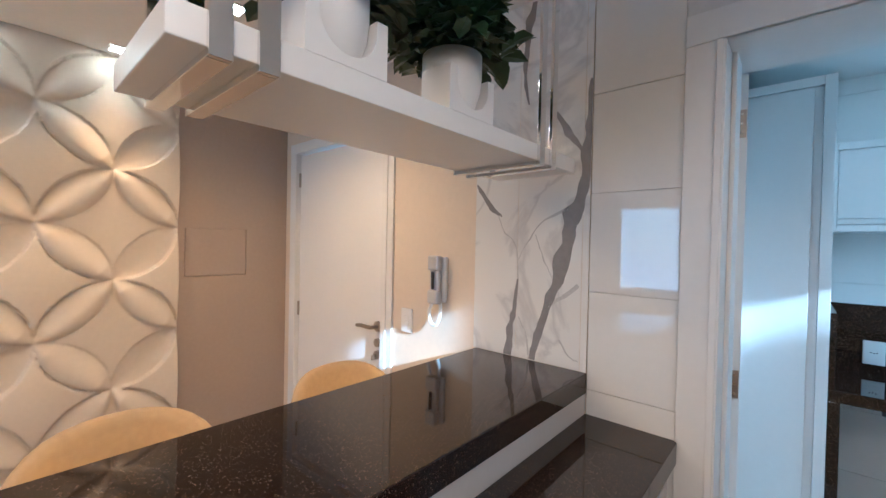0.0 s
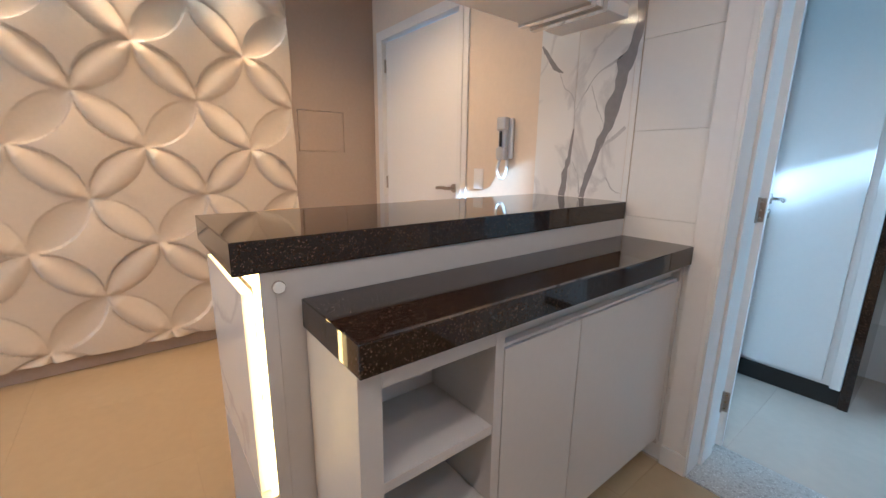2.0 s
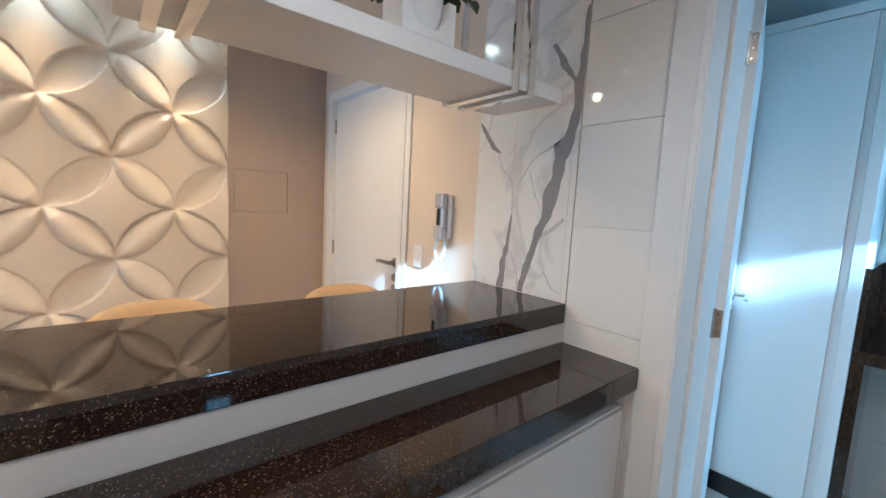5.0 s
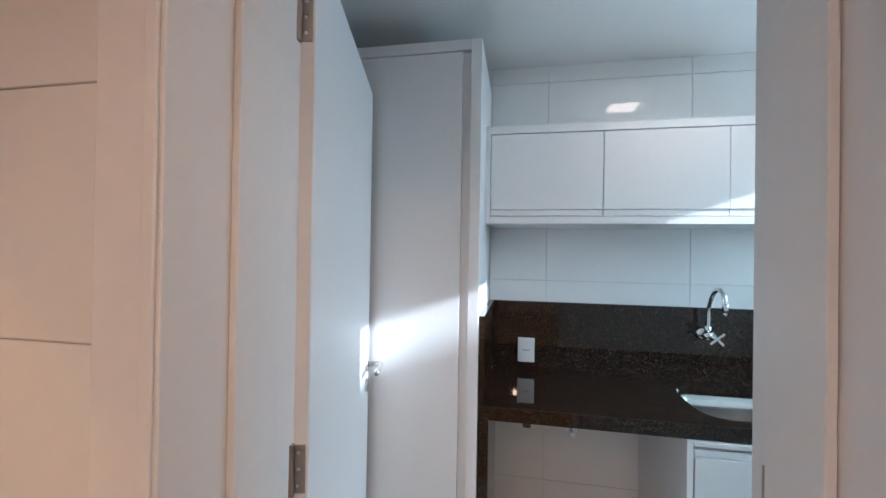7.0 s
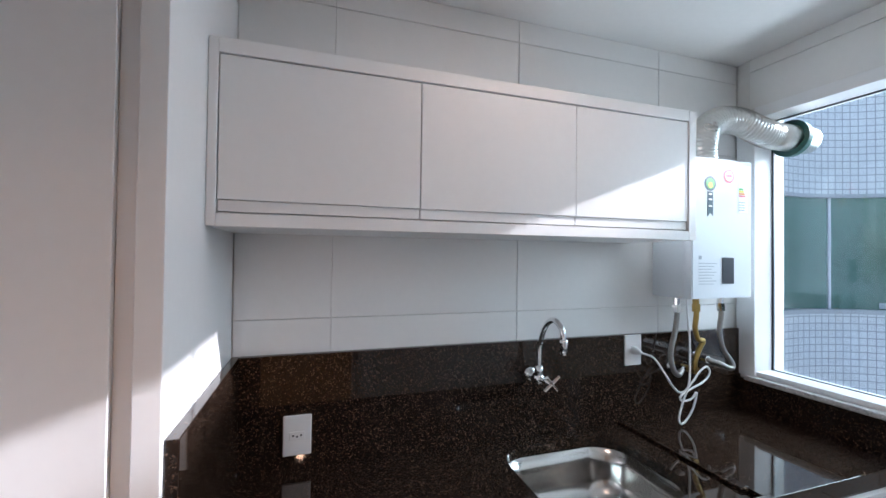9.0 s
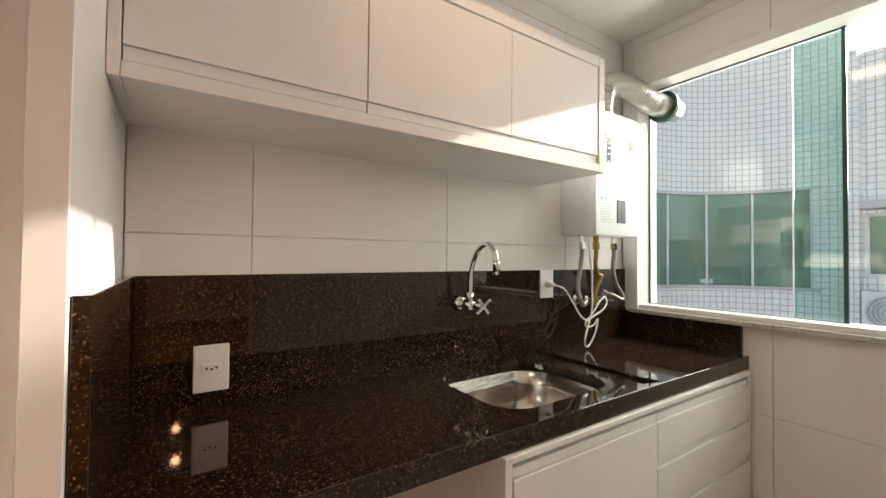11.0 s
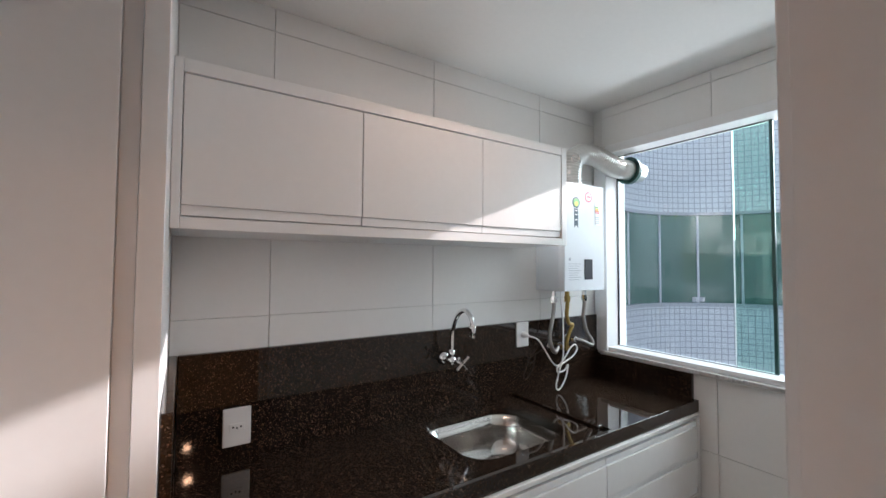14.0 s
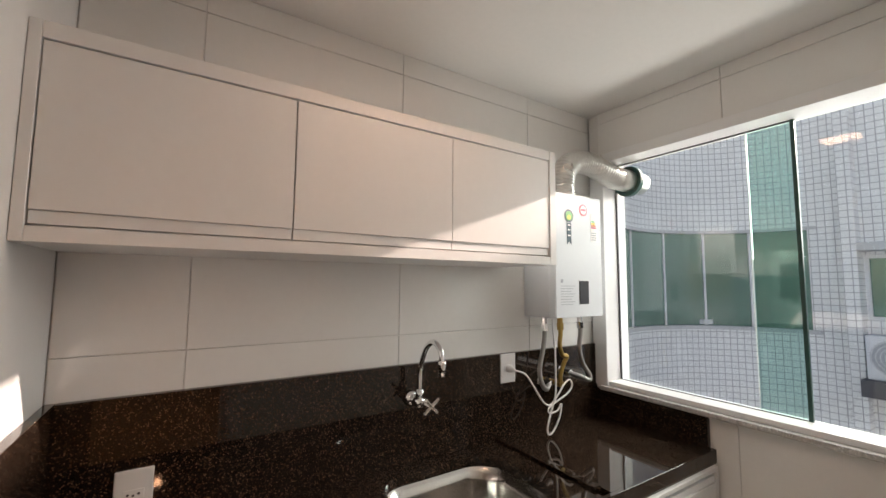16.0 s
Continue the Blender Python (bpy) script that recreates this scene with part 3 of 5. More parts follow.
def downlight(x, y, z, mat, size=0.075, label="small square recessed downlight with a warm glow", group="recessed downlights"):
    d = thing("downlight", x, y, z, label, "ceiling lamp", group)
    s = size / 2
    part("frame", boxes((x - s - 0.01, x + s + 0.01, y - s - 0.01, y - s, z - 0.004, z - 0.0005), (x - s - 0.01, x + s + 0.01, y + s, y + s + 0.01, z - 0.004, z - 0.0005), (x - s - 0.01, x - s, y - s, y + s, z - 0.004, z - 0.0005), (x + s, x + s + 0.01, y - s, y + s, z - 0.004, z - 0.0005)), M_WHITEALU, d)
    part("lens", box(x - s, x + s, y - s, y + s, z - 0.0025, z - 0.0008), mat, d, "glowing lens")


# the added living room spots get fittings like the others
for sx, sy in SPOTS + ADDED_ROOM_SPOTS + ENTRANCE_SPOTS + KITCHEN_SPOTS:
    downlight(sx, sy, CEIL, M_SPOT)
downlight(2.0, 3.18, CEIL_L, M_PANEL, 0.17, "square recessed LED panel lit warm white", "")

# ---- the bar and the kitchen base unit ----
BZ = 1.035
knee = thing("bar_counter", 0.4, 1.5, 0, "white bar counter with dark granite top and lit marble end", "bar counter")
part("top", box(0.14, 0.602, 0.757, Y_WALL - 0.002, BZ - 0.068, BZ, bevel=0.0025), M_GRANITE, knee, "polished dark brown granite slab")
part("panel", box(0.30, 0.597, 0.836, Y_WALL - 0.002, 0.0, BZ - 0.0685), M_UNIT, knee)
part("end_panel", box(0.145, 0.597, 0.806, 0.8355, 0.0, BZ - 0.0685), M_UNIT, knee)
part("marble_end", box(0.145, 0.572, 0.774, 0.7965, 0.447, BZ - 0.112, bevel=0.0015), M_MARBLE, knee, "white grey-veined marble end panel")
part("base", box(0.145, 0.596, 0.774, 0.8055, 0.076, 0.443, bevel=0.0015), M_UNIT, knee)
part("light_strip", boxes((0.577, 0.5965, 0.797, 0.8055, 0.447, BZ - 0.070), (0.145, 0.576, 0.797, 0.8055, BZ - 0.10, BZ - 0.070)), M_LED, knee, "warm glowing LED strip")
# unseen strip under the overhang, added to warm the living floor and chairs
part("light_strip", box(0.290, 0.2995, 0.84, Y_WALL - 0.01, BZ - 0.10, BZ - 0.075), M_LEDADDED, knee, "warm glowing LED strip")
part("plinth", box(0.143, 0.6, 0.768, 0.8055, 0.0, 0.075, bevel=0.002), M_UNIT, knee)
part("button", tube([(0.597, 0.841, 0.933), (0.603, 0.841, 0.933)], 0.0135, 24), M_STEEL, knee, "round steel-rimmed white touch switch")
part("button_cap", tube([(0.603, 0.841, 0.933), (0.606, 0.841, 0.933)], 0.0122, 24), M_PLASTIC, knee)

single("kitchen_worktop", box(0.599, 0.873, 0.885, Y_WALL - 0.002, 0.834, 0.899, bevel=0.0025), M_GRANITE, "polished dark brown granite worktop on a shallow unit", "worktop")
ku = thing("kitchen_base_unit", 0.73, 1.54, 0, "shallow white kitchen unit with open shelves and two doors", "base unit")
KX0, KX1 = 0.602, 0.85
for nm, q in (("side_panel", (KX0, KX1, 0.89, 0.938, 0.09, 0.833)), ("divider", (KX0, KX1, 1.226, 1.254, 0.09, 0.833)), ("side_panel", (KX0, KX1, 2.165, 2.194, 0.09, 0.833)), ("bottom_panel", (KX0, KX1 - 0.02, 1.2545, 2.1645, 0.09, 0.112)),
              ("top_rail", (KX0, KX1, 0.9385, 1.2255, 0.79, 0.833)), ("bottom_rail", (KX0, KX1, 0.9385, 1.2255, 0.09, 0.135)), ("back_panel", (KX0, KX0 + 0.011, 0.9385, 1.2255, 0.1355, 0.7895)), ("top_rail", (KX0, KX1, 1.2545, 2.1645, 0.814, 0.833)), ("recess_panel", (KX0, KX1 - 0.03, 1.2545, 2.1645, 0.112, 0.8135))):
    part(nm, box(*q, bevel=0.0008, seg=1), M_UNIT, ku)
for z in (0.575, 0.362):
    part("shelf", box(KX0 + 0.012, KX1 - 0.002, 0.9385, 1.2255, z - 0.012, z + 0.012, bevel=0.001), M_UNIT, ku)
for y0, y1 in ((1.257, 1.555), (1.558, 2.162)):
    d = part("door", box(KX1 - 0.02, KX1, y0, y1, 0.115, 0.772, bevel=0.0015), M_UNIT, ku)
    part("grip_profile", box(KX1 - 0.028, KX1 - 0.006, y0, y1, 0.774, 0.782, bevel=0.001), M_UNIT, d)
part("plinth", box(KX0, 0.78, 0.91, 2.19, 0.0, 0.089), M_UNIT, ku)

# ---- marble slabs behind the bar ----
marble = thing("marble_wall_slabs", 0.35, Y_WALL, BZ, "white marble-look slabs with bold grey veins behind the bar", "wall cladding", kind="structure")
part("slab", box(0.125, 0.324, Y_WALL - 0.0020, Y_WALL - 0.0006, BZ, CEIL, bevel=0.0004), M_MARBLE, marble)
part("slab", box(0.3255, 0.575, Y_WALL - 0.0020, Y_WALL - 0.0006, BZ, CEIL, bevel=0.0004), M_MARBLE, marble)
part("edge_strip", box(0.5765, 0.599, Y_WALL - 0.0020, Y_WALL - 0.0006, BZ - 0.13, CEIL, bevel=0.0004), M_MARBLE, marble)



def vein(pts, widths, mat, seed):
    """A mineral vein: a ragged band along a line of (x, z), flush with the polished face of the slabs."""
    path = smooth_path([(x, 0, z) for x, z in pts], 9)
    n = len(path) - 1
    bm = bmesh.new()
    prev = None
    wob = [noise.noise((i // 2 * 0.33, seed * 7.7, (i % 2) * 3.1)) * 1.6 for i in range(2 * n + 4)]
    for i, p in enumerate(path):
        t = i / n * (len(widths) - 1)
        k = min(int(t), len(widths) - 2)
        w = widths[k] + (widths[k + 1] - widths[k]) * (t - k)
        d = (path[min(i + 1, n)] - path[max(i - 1, 0)]).normalized()
        side = Vector((d.z, 0, -d.x))
        a = p + side * w * (0.5 + 0.28 * wob[2 * i]) + side * 0.003 * wob[2 * i + 1]
        b = p - side * w * (0.5 + 0.28 * wob[2 * i + 1]) + side * 0.003 * wob[2 * i + 1]
        cur = [bm.verts.new((min(max(q.x, 0.126), 0.598), Y_WALL - 0.0024, min(max(q.z, BZ + 0.001), CEIL - 0.001))) for q in (a, b)]
        if prev:
            bm.faces.new((prev[0], prev[1], cur[1], cur[0]))
        prev = cur
    part("vein", bm, mat, marble)


vein([(0.598, 2.02), (0.594, 1.86), (0.578, 1.68), (0.535, 1.55), (0.505, 1.40), (0.460, 1.26), (0.418, 1.13), (0.392, 1.035)], [0.012, 0.034, 0.04, 0.06, 0.05, 0.03, 0.03, 0.022], M_VEIN, 1)
vein([(0.330, 1.33), (0.316, 1.23), (0.300, 1.14), (0.292, 1.035)], [0.006, 0.022, 0.026, 0.03], M_VEIN, 2)
vein([(0.130, 1.70), (0.161, 1.658), (0.204, 1.603), (0.251, 1.569)], [0.008, 0.02, 0.022, 0.008], M_VEIN, 3)
vein([(0.235, 1.575), (0.262, 1.513), (0.318, 1.455), (0.330, 1.33)], [0.004, 0.004, 0.005, 0.006], M_VEINSOFT, 4)
vein([(0.328, 1.402), (0.371, 1.474), (0.426, 1.543), (0.52, 1.59)], [0.003, 0.005, 0.006, 0.010], M_VEINSOFT, 5)
vein([(0.565, 1.326), (0.527, 1.292), (0.487, 1.265), (0.456, 1.239)], [0.014, 0.016, 0.010, 0.006], M_VEINSOFT, 6)
vein([(0.335, 1.19), (0.368, 1.127), (0.382, 1.05)], [0.003, 0.006, 0.008], M_VEINSOFT, 7)
vein([(0.470, 1.93), (0.523, 1.847), (0.570, 1.78)], [0.012, 0.026, 0.012], M_VEIN, 8)
vein([(0.374, 2.355), (0.351, 2.236), (0.340, 2.10), (0.36, 1.98)], [0.03, 0.026, 0.018, 0.006], M_VEIN, 9)
vein([(0.40, 1.50), (0.43, 1.42), (0.47, 1.34)], [0.003, 0.005, 0.003], M_VEINSOFT, 10)
vein([(0.50, 1.13), (0.535, 1.08), (0.57, 1.065)], [0.006, 0.005, 0.003], M_VEINSOFT, 11)

# ---- hanging shelf with pots ----
SHZ0, SHZ1, SHY0, SHY1, SHX0, SHX1 = 1.69, 1.735, 1.002, 2.10, 0.30, 0.585
single("hanging_shelf", box(SHX0, SHX1, SHY0, SHY1, SHZ0, SHZ1, bevel=0.002), M_WHITE, "thick white lacquered shelf hung over the bar", "shelf")


def strap(y):
    h = thing("shelf_strap", 0.44, y, SHZ0, "polished steel strap holding the hanging shelf from the ceiling", "shelf hanger", "shelf straps")
    w = 0.014
    part("bar_front", box(SHX1 + 0.001, SHX1 + 0.010, y - w, y + w, SHZ0 - 0.012, CEIL, bevel=0.001), M_CHROME, h)
    part("bar_back", box(SHX0 - 0.010, SHX0 - 0.001, y - w, y + w, SHZ0 - 0.012, CEIL, bevel=0.001), M_CHROME, h)
    part("bar_under", box(SHX0 - 0.001, SHX1 + 0.001, y - w, y + w, SHZ0 - 0.012, SHZ0 - 0.001, bevel=0.001), M_CHROME, h)


for y in (1.058, 1.118, 1.868, 1.935):
    strap(y)

# ---- laundry: tall cabinet, counter, units ----
tall = thing("tall_cabinet", 0.92, 3.5, 0, "tall white laundry cupboard beside the worktop", "cupboard")
TX0, TX1, TY, TZ = 0.60, 1.230, 3.262, 2.222
for nm, q in (("side_panel", (TX0, TX0 + 0.03, TY, Y_BACK - 0.001, 0.10, TZ)), ("side_panel", (1.190, TX1, TY, Y_BACK - 0.001, 0.10, TZ)), ("bottom_panel", (TX0 + 0.031, 1.1895, TY + 0.03, Y_BACK - 0.001, 0.10, 0.124)), ("top_panel", (TX0 + 0.031, 1.1895, TY, Y_BACK - 0.001, 2.182, TZ)), ("inner_panel", (TX0 + 0.031, 1.1895, TY + 0.03, TY + 0.04, 0.1245, 2.1815))):
    part(nm, box(*q, bevel=0.001, seg=1), M_WHITE, tall)
d = part("door", box(TX0 + 0.033, 1.158, TY + 0.004, TY + 0.024, 0.125, 2.178, bevel=0.0015), M_WHITE, tall)
part("grip_profile", boxes((1.1585, 1.1885, TY + 0.016, TY + 0.0295, 0.125, 2.178), bevel=0.001), M_WHITEALU, d)
part("plinth", box(TX0, TX1, TY + 0.03, Y_BACK, 0.0, 0.099), M_BLACK, tall, "black plinth")

LZ = 0.858
GX0, GX1, GY0 = 1.2315, XR - 0.001, 3.275
SX0, SX1, SY0, SY1 = 2.03, 2.485, 3.355, 3.725      # the sink's cut-out
top = thing("laundry_worktop", 2.2, 3.55, LZ, "dark brown granite worktop with upstands and a side leg", "worktop")


def rounded(x0, x1, y0, y1, r, n=6):
    out = []
    for cx, cy, a0 in ((x1 - r, y1 - r, 0), (x0 + r, y1 - r, 90), (x0 + r, y0 + r, 180), (x1 - r, y0 + r, 270)):
        out += [(cx + r * math.cos(radians(a0 + 90 * k / n)), cy + r * math.sin(radians(a0 + 90 * k / n))) for k in range(n + 1)]
    return out


def slab_with_hole(x0, x1, y0, y1, z0, z1, hole):
    """A flat slab with one rounded cut-out."""
    bm = bmesh.new()
    corner = [(x1, y1), (x0, y1), (x0, y0), (x1, y0)]
    n = len(hole) // 4
    for z in (z0, z1):
        co = [bm.verts.new((*c, z)) for c in corner]
        ho = [bm.verts.new((*h, z)) for h in hole]
        for q in range(4):
            seg = ho[q * n:(q + 1) * n]
            for a, b in zip(seg, seg[1:]):
                bm.faces.new((co[q], a, b))
            nxt = ho[((q + 1) % 4) * n]
            bm.faces.new((co[q], seg[-1], nxt, co[(q + 1) % 4]))
        if z == z0:
            lo = (co, ho)
    for a, b in zip(lo, (co, ho)):
        for i in range(len(a)):
            j = (i + 1) % len(a)
            bm.faces.new((a[i], a[j], b[j], b[i]))
    return bm


hole = rounded(SX0, SX1, SY0, SY1, 0.10, 9)
part("slab", slab_with_hole(GX0 + 0.001, 2.575, GY0 + 0.018, 3.797, LZ - 0.03, LZ, hole), M_GRANITE, top)
part("slab", box(2.61, GX1, GY0 + 0.018, 3.797, LZ - 0.03, LZ + 0.004), M_GRANITE, top)
part("front_apron", box(GX0, GX1, GY0, GY0 + 0.0175, LZ - 0.046, LZ + 0.006, bevel=0.0025), M_GRANITE, top)
part("drip_ridge", box(2.576, 2.609, GY0 + 0.05, 3.796, LZ - 0.03, LZ + 0.011, bevel=0.004), M_GRANITE, top)
part("backsplash", box(GX0 + 0.022, GX1, 3.798, Y_BACK - 0.001, LZ - 0.03, 1.194, bevel=0.0015), M_GRANITE, top)
part("side_splash", box(GX0, GX0 + 0.021, GY0 + 0.0, Y_BACK - 0.001, LZ + 0.005, 1.194, bevel=0.0015), M_GRANITE, top)
part("window_splash", box(GX1 - 0.02, GX1, GY0 + 0.02, 3.797, LZ + 0.0045, 0.985, bevel=0.0015), M_GRANITE, top)
part("side_leg", box(GX0, GX0 + 0.04, GY0, 3.80, 0.0, LZ - 0.047, bevel=0.002), M_GRANITE, top)


def sink():
    s = thing("sink", 2.27, 3.55, LZ - 0.19, "undermounted stainless steel sink bowl", "sink")
    bm = bmesh.new()
    rings = []
    for z, inset, r in ((LZ - 0.0305, -0.004, 0.103), (LZ - 0.09, 0.004, 0.10), (LZ - 0.135, 0.012, 0.098), (LZ - 0.158, 0.022, 0.094), (LZ - 0.176, 0.038, 0.086), (LZ - 0.186, 0.058, 0.074), (LZ - 0.190, 0.085, 0.058), (LZ - 0.192, 0.15, 0.02)):
        rings.append([bm.verts.new((x, y, z)) for x, y in rounded(SX0 + inset, SX1 - inset, SY0 + inset, SY1 - inset, r, 9)])
    for a, b in zip(rings, rings[1:]):
        for i in range(len(a)):
            j = (i + 1) % len(a)
            bm.faces.new((a[i], a[j], b[j], b[i]))
    bm.faces.new(rings[-1])
    bowl = part("bowl", bm, M_STEEL, s, "shiny steel bowl", smooth=True)
    sol = bowl.modifiers.new("thickness", "SOLIDIFY")
    sol.thickness = 0.0015
    part("drain", lathe([(0.045, 0), (0.045, 0.004), (0.03, 0.003), (0.028, 0.001)], (2.26, 3.54, LZ - 0.1915), 24), M_CHROME, s)
    return s


sink()


def faucet():
    f = thing("faucet", 2.19, 3.79, 1.06, "chrome wall faucet with a swan neck and cross handle", "faucet")
    x, z = 2.192, 1.078
    part("wall_flange", tube([(x, 3.797, z), (x, 3.785, z), (x, 3.776, z)], 0.026, 24, radii=[0.028, 0.027, 0.016]), M_CHROME, f, smooth=True)
    part("body", tube([(x, 3.776, z), (x, 3.72, z)], 0.017, 20), M_CHROME, f, smooth=True)
    neck = smooth_path([(x, 3.735, z), (x, 3.733, z + 0.06), (x, 3.728, z + 0.12), (x + 0.003, 3.70, z + 0.185), (x + 0.006, 3.655, z + 0.212), (x + 0.008, 3.615, z + 0.19), (x + 0.009, 3.605, z + 0.150)], 8)
    part("spout", tube(neck, 0.0095, 16), M_CHROME, f, smooth=True)
    part("collar", tube([(x, 3.735, z + 0.012), (x, 3.7345, z + 0.045)], 0.0145, 18), M_CHROME, f, smooth=True)
    part("aerator", tube([(x + 0.009, 3.605, z + 0.158), (x + 0.009, 3.604, z + 0.148), (x + 0.009, 3.604, z + 0.112)], 0.0125, 18), M_CHROME, f, smooth=True)
    h = part("handle", tube([(x, 3.725, z), (x + 0.01, 3.675, z)], 0.009, 14), M_CHROME, f, smooth=True)
    c = Vector((x + 0.012, 3.672, z))
    for a in (45, 135):
        w = Vector((math.cos(radians(a)) * 0.034, -0.006, math.sin(radians(a)) * 0.034))
        part("spoke", tube([c - w, c + w], 0.0058, 12), M_CHROME, h)
    return f


faucet()

# base unit under the sink
UX0, UX1, UY = 1.935, 3.215, 3.264
base = thing("laundry_base_unit", 2.55, 3.5, 0, "white laundry base unit with one door and three drawers", "base unit")
for nm, q in (("side_panel", (UX0, UX0 + 0.02, UY, Y_BACK - 0.02, 0.09, LZ - 0.048)), ("side_panel", (UX1 - 0.02, UX1, UY, Y_BACK - 0.02, 0.09, LZ - 0.048)), ("bottom_panel", (UX0 + 0.0205, UX1 - 0.0205, UY + 0.031, Y_BACK - 0.02, 0.09, 0.11)), ("inner_panel", (UX0 + 0.0205, UX1 - 0.0205, UY + 0.024, UY + 0.0305, 0.0905, LZ - 0.049)),
              ("top_rail", (UX0 + 0.0205, UX1 - 0.0205, UY, UY + 0.0235, LZ - 0.063, LZ - 0.048)), ("bottom_rail", (UX0 + 0.0205, UX1 - 0.0205, UY, UY + 0.0235, 0.09, 0.108))):
    part(nm, box(*q, bevel=0.001, seg=1), M_WHITE, base)
door = part("door", box(UX0 + 0.024, 2.538, UY - 0.001, UY + 0.019, 0.112, 0.758, bevel=0.0015), M_WHITE, base)
part("grip_profile", box(UX0 + 0.024, 2.538, UY + 0.004, UY + 0.02, 0.761, 0.783, bevel=0.001), M_WHITEALU, door)
for z0, z1 in ((0.648, 0.758), (0.498, 0.62), (0.112, 0.470)):
    dr = part("drawer", box(2.542, UX1 - 0.024, UY - 0.001, UY + 0.019, z0, z1, bevel=0.0015), M_WHITE, base)
    part("grip_profile", box(2.542, UX1 - 0.024, UY + 0.004, UY + 0.02, z1 + 0.002, z1 + 0.024, bevel=0.001), M_WHITEALU, dr)
part("plinth", box(UX0 + 0.012, UX1, UY + 0.055, Y_BACK - 0.02, 0.0, 0.0895), M_BLACK, base, "black plinth")

# upper cabinet
CX0, CX1, CY, CZ0, CZ1 = 1.2312, 2.615, 3.495, 1.553, 1.965
up = thing("upper_cabinet", 1.93, 3.65, CZ0, "white laundry wall cabinet with three lift-up doors", "wall cabinet")
for nm, q in (("side_panel", (CX0, 1.250, CY, Y_BACK - 0.001, CZ0, CZ1)), ("side_panel", (2.584, CX1, CY, Y_BACK - 0.001, CZ0, CZ1)), ("top_panel", (1.2505, 2.5835, CY, Y_BACK - 0.001, 1.932, CZ1)), ("bottom_panel", (1.2505, 2.5835, CY, Y_BACK - 0.001, CZ0, 1.582)), ("inner_panel", (1.2505, 2.5835, CY + 0.03, CY + 0.036, 1.5825, 1.9315))):
    part(nm, box(*q, bevel=0.001, seg=1), M_WHITE, up)
for x0, x1 in ((1.2525, 1.7045), (1.7075, 2.1635), (2.1655, 2.5815)):
    dd = part("door", box(x0, x1, CY + 0.003, CY + 0.022, 1.612, 1.929, bevel=0.001), M_WHITE, up)
    part("grip_profile", box(x0, x1, CY + 0.008, CY + 0.024, 1.586, 1.611, bevel=0.001), M_WHITE, dd)


def socket(x, z, y, label, plugged=False):
    s = thing("wall_socket", x, y, z, label, "wall socket", "wall sockets")
    part("plate", box(x - 0.04, x + 0.04, y - 0.008, y - 0.0005, z - 0.059, z + 0.059, bevel=0.003), M_PLASTIC, s)
    m = part("module", box(x - 0.022, x + 0.022, y - 0.0105, y - 0.0082, z - 0.012, z + 0.012, bevel=0.001), M_PLASTIC, s)
    if not plugged:
        for dx in (-0.011, 0, 0.011):
            part("pin_hole", tube([(x + dx, y - 0.0106, z - (0.002 if dx == 0 else -0.001)), (x + dx, y - 0.0112, z - (0.002 if dx == 0 else -0.001))], 0.003, 10), M_DARK, m)
    return s


socket(1.415, 0.958, 3.798, "white wall socket on the granite backsplash")
socket(2.645, 1.135, 3.798, "white wall socket with the heater plugged in", True)


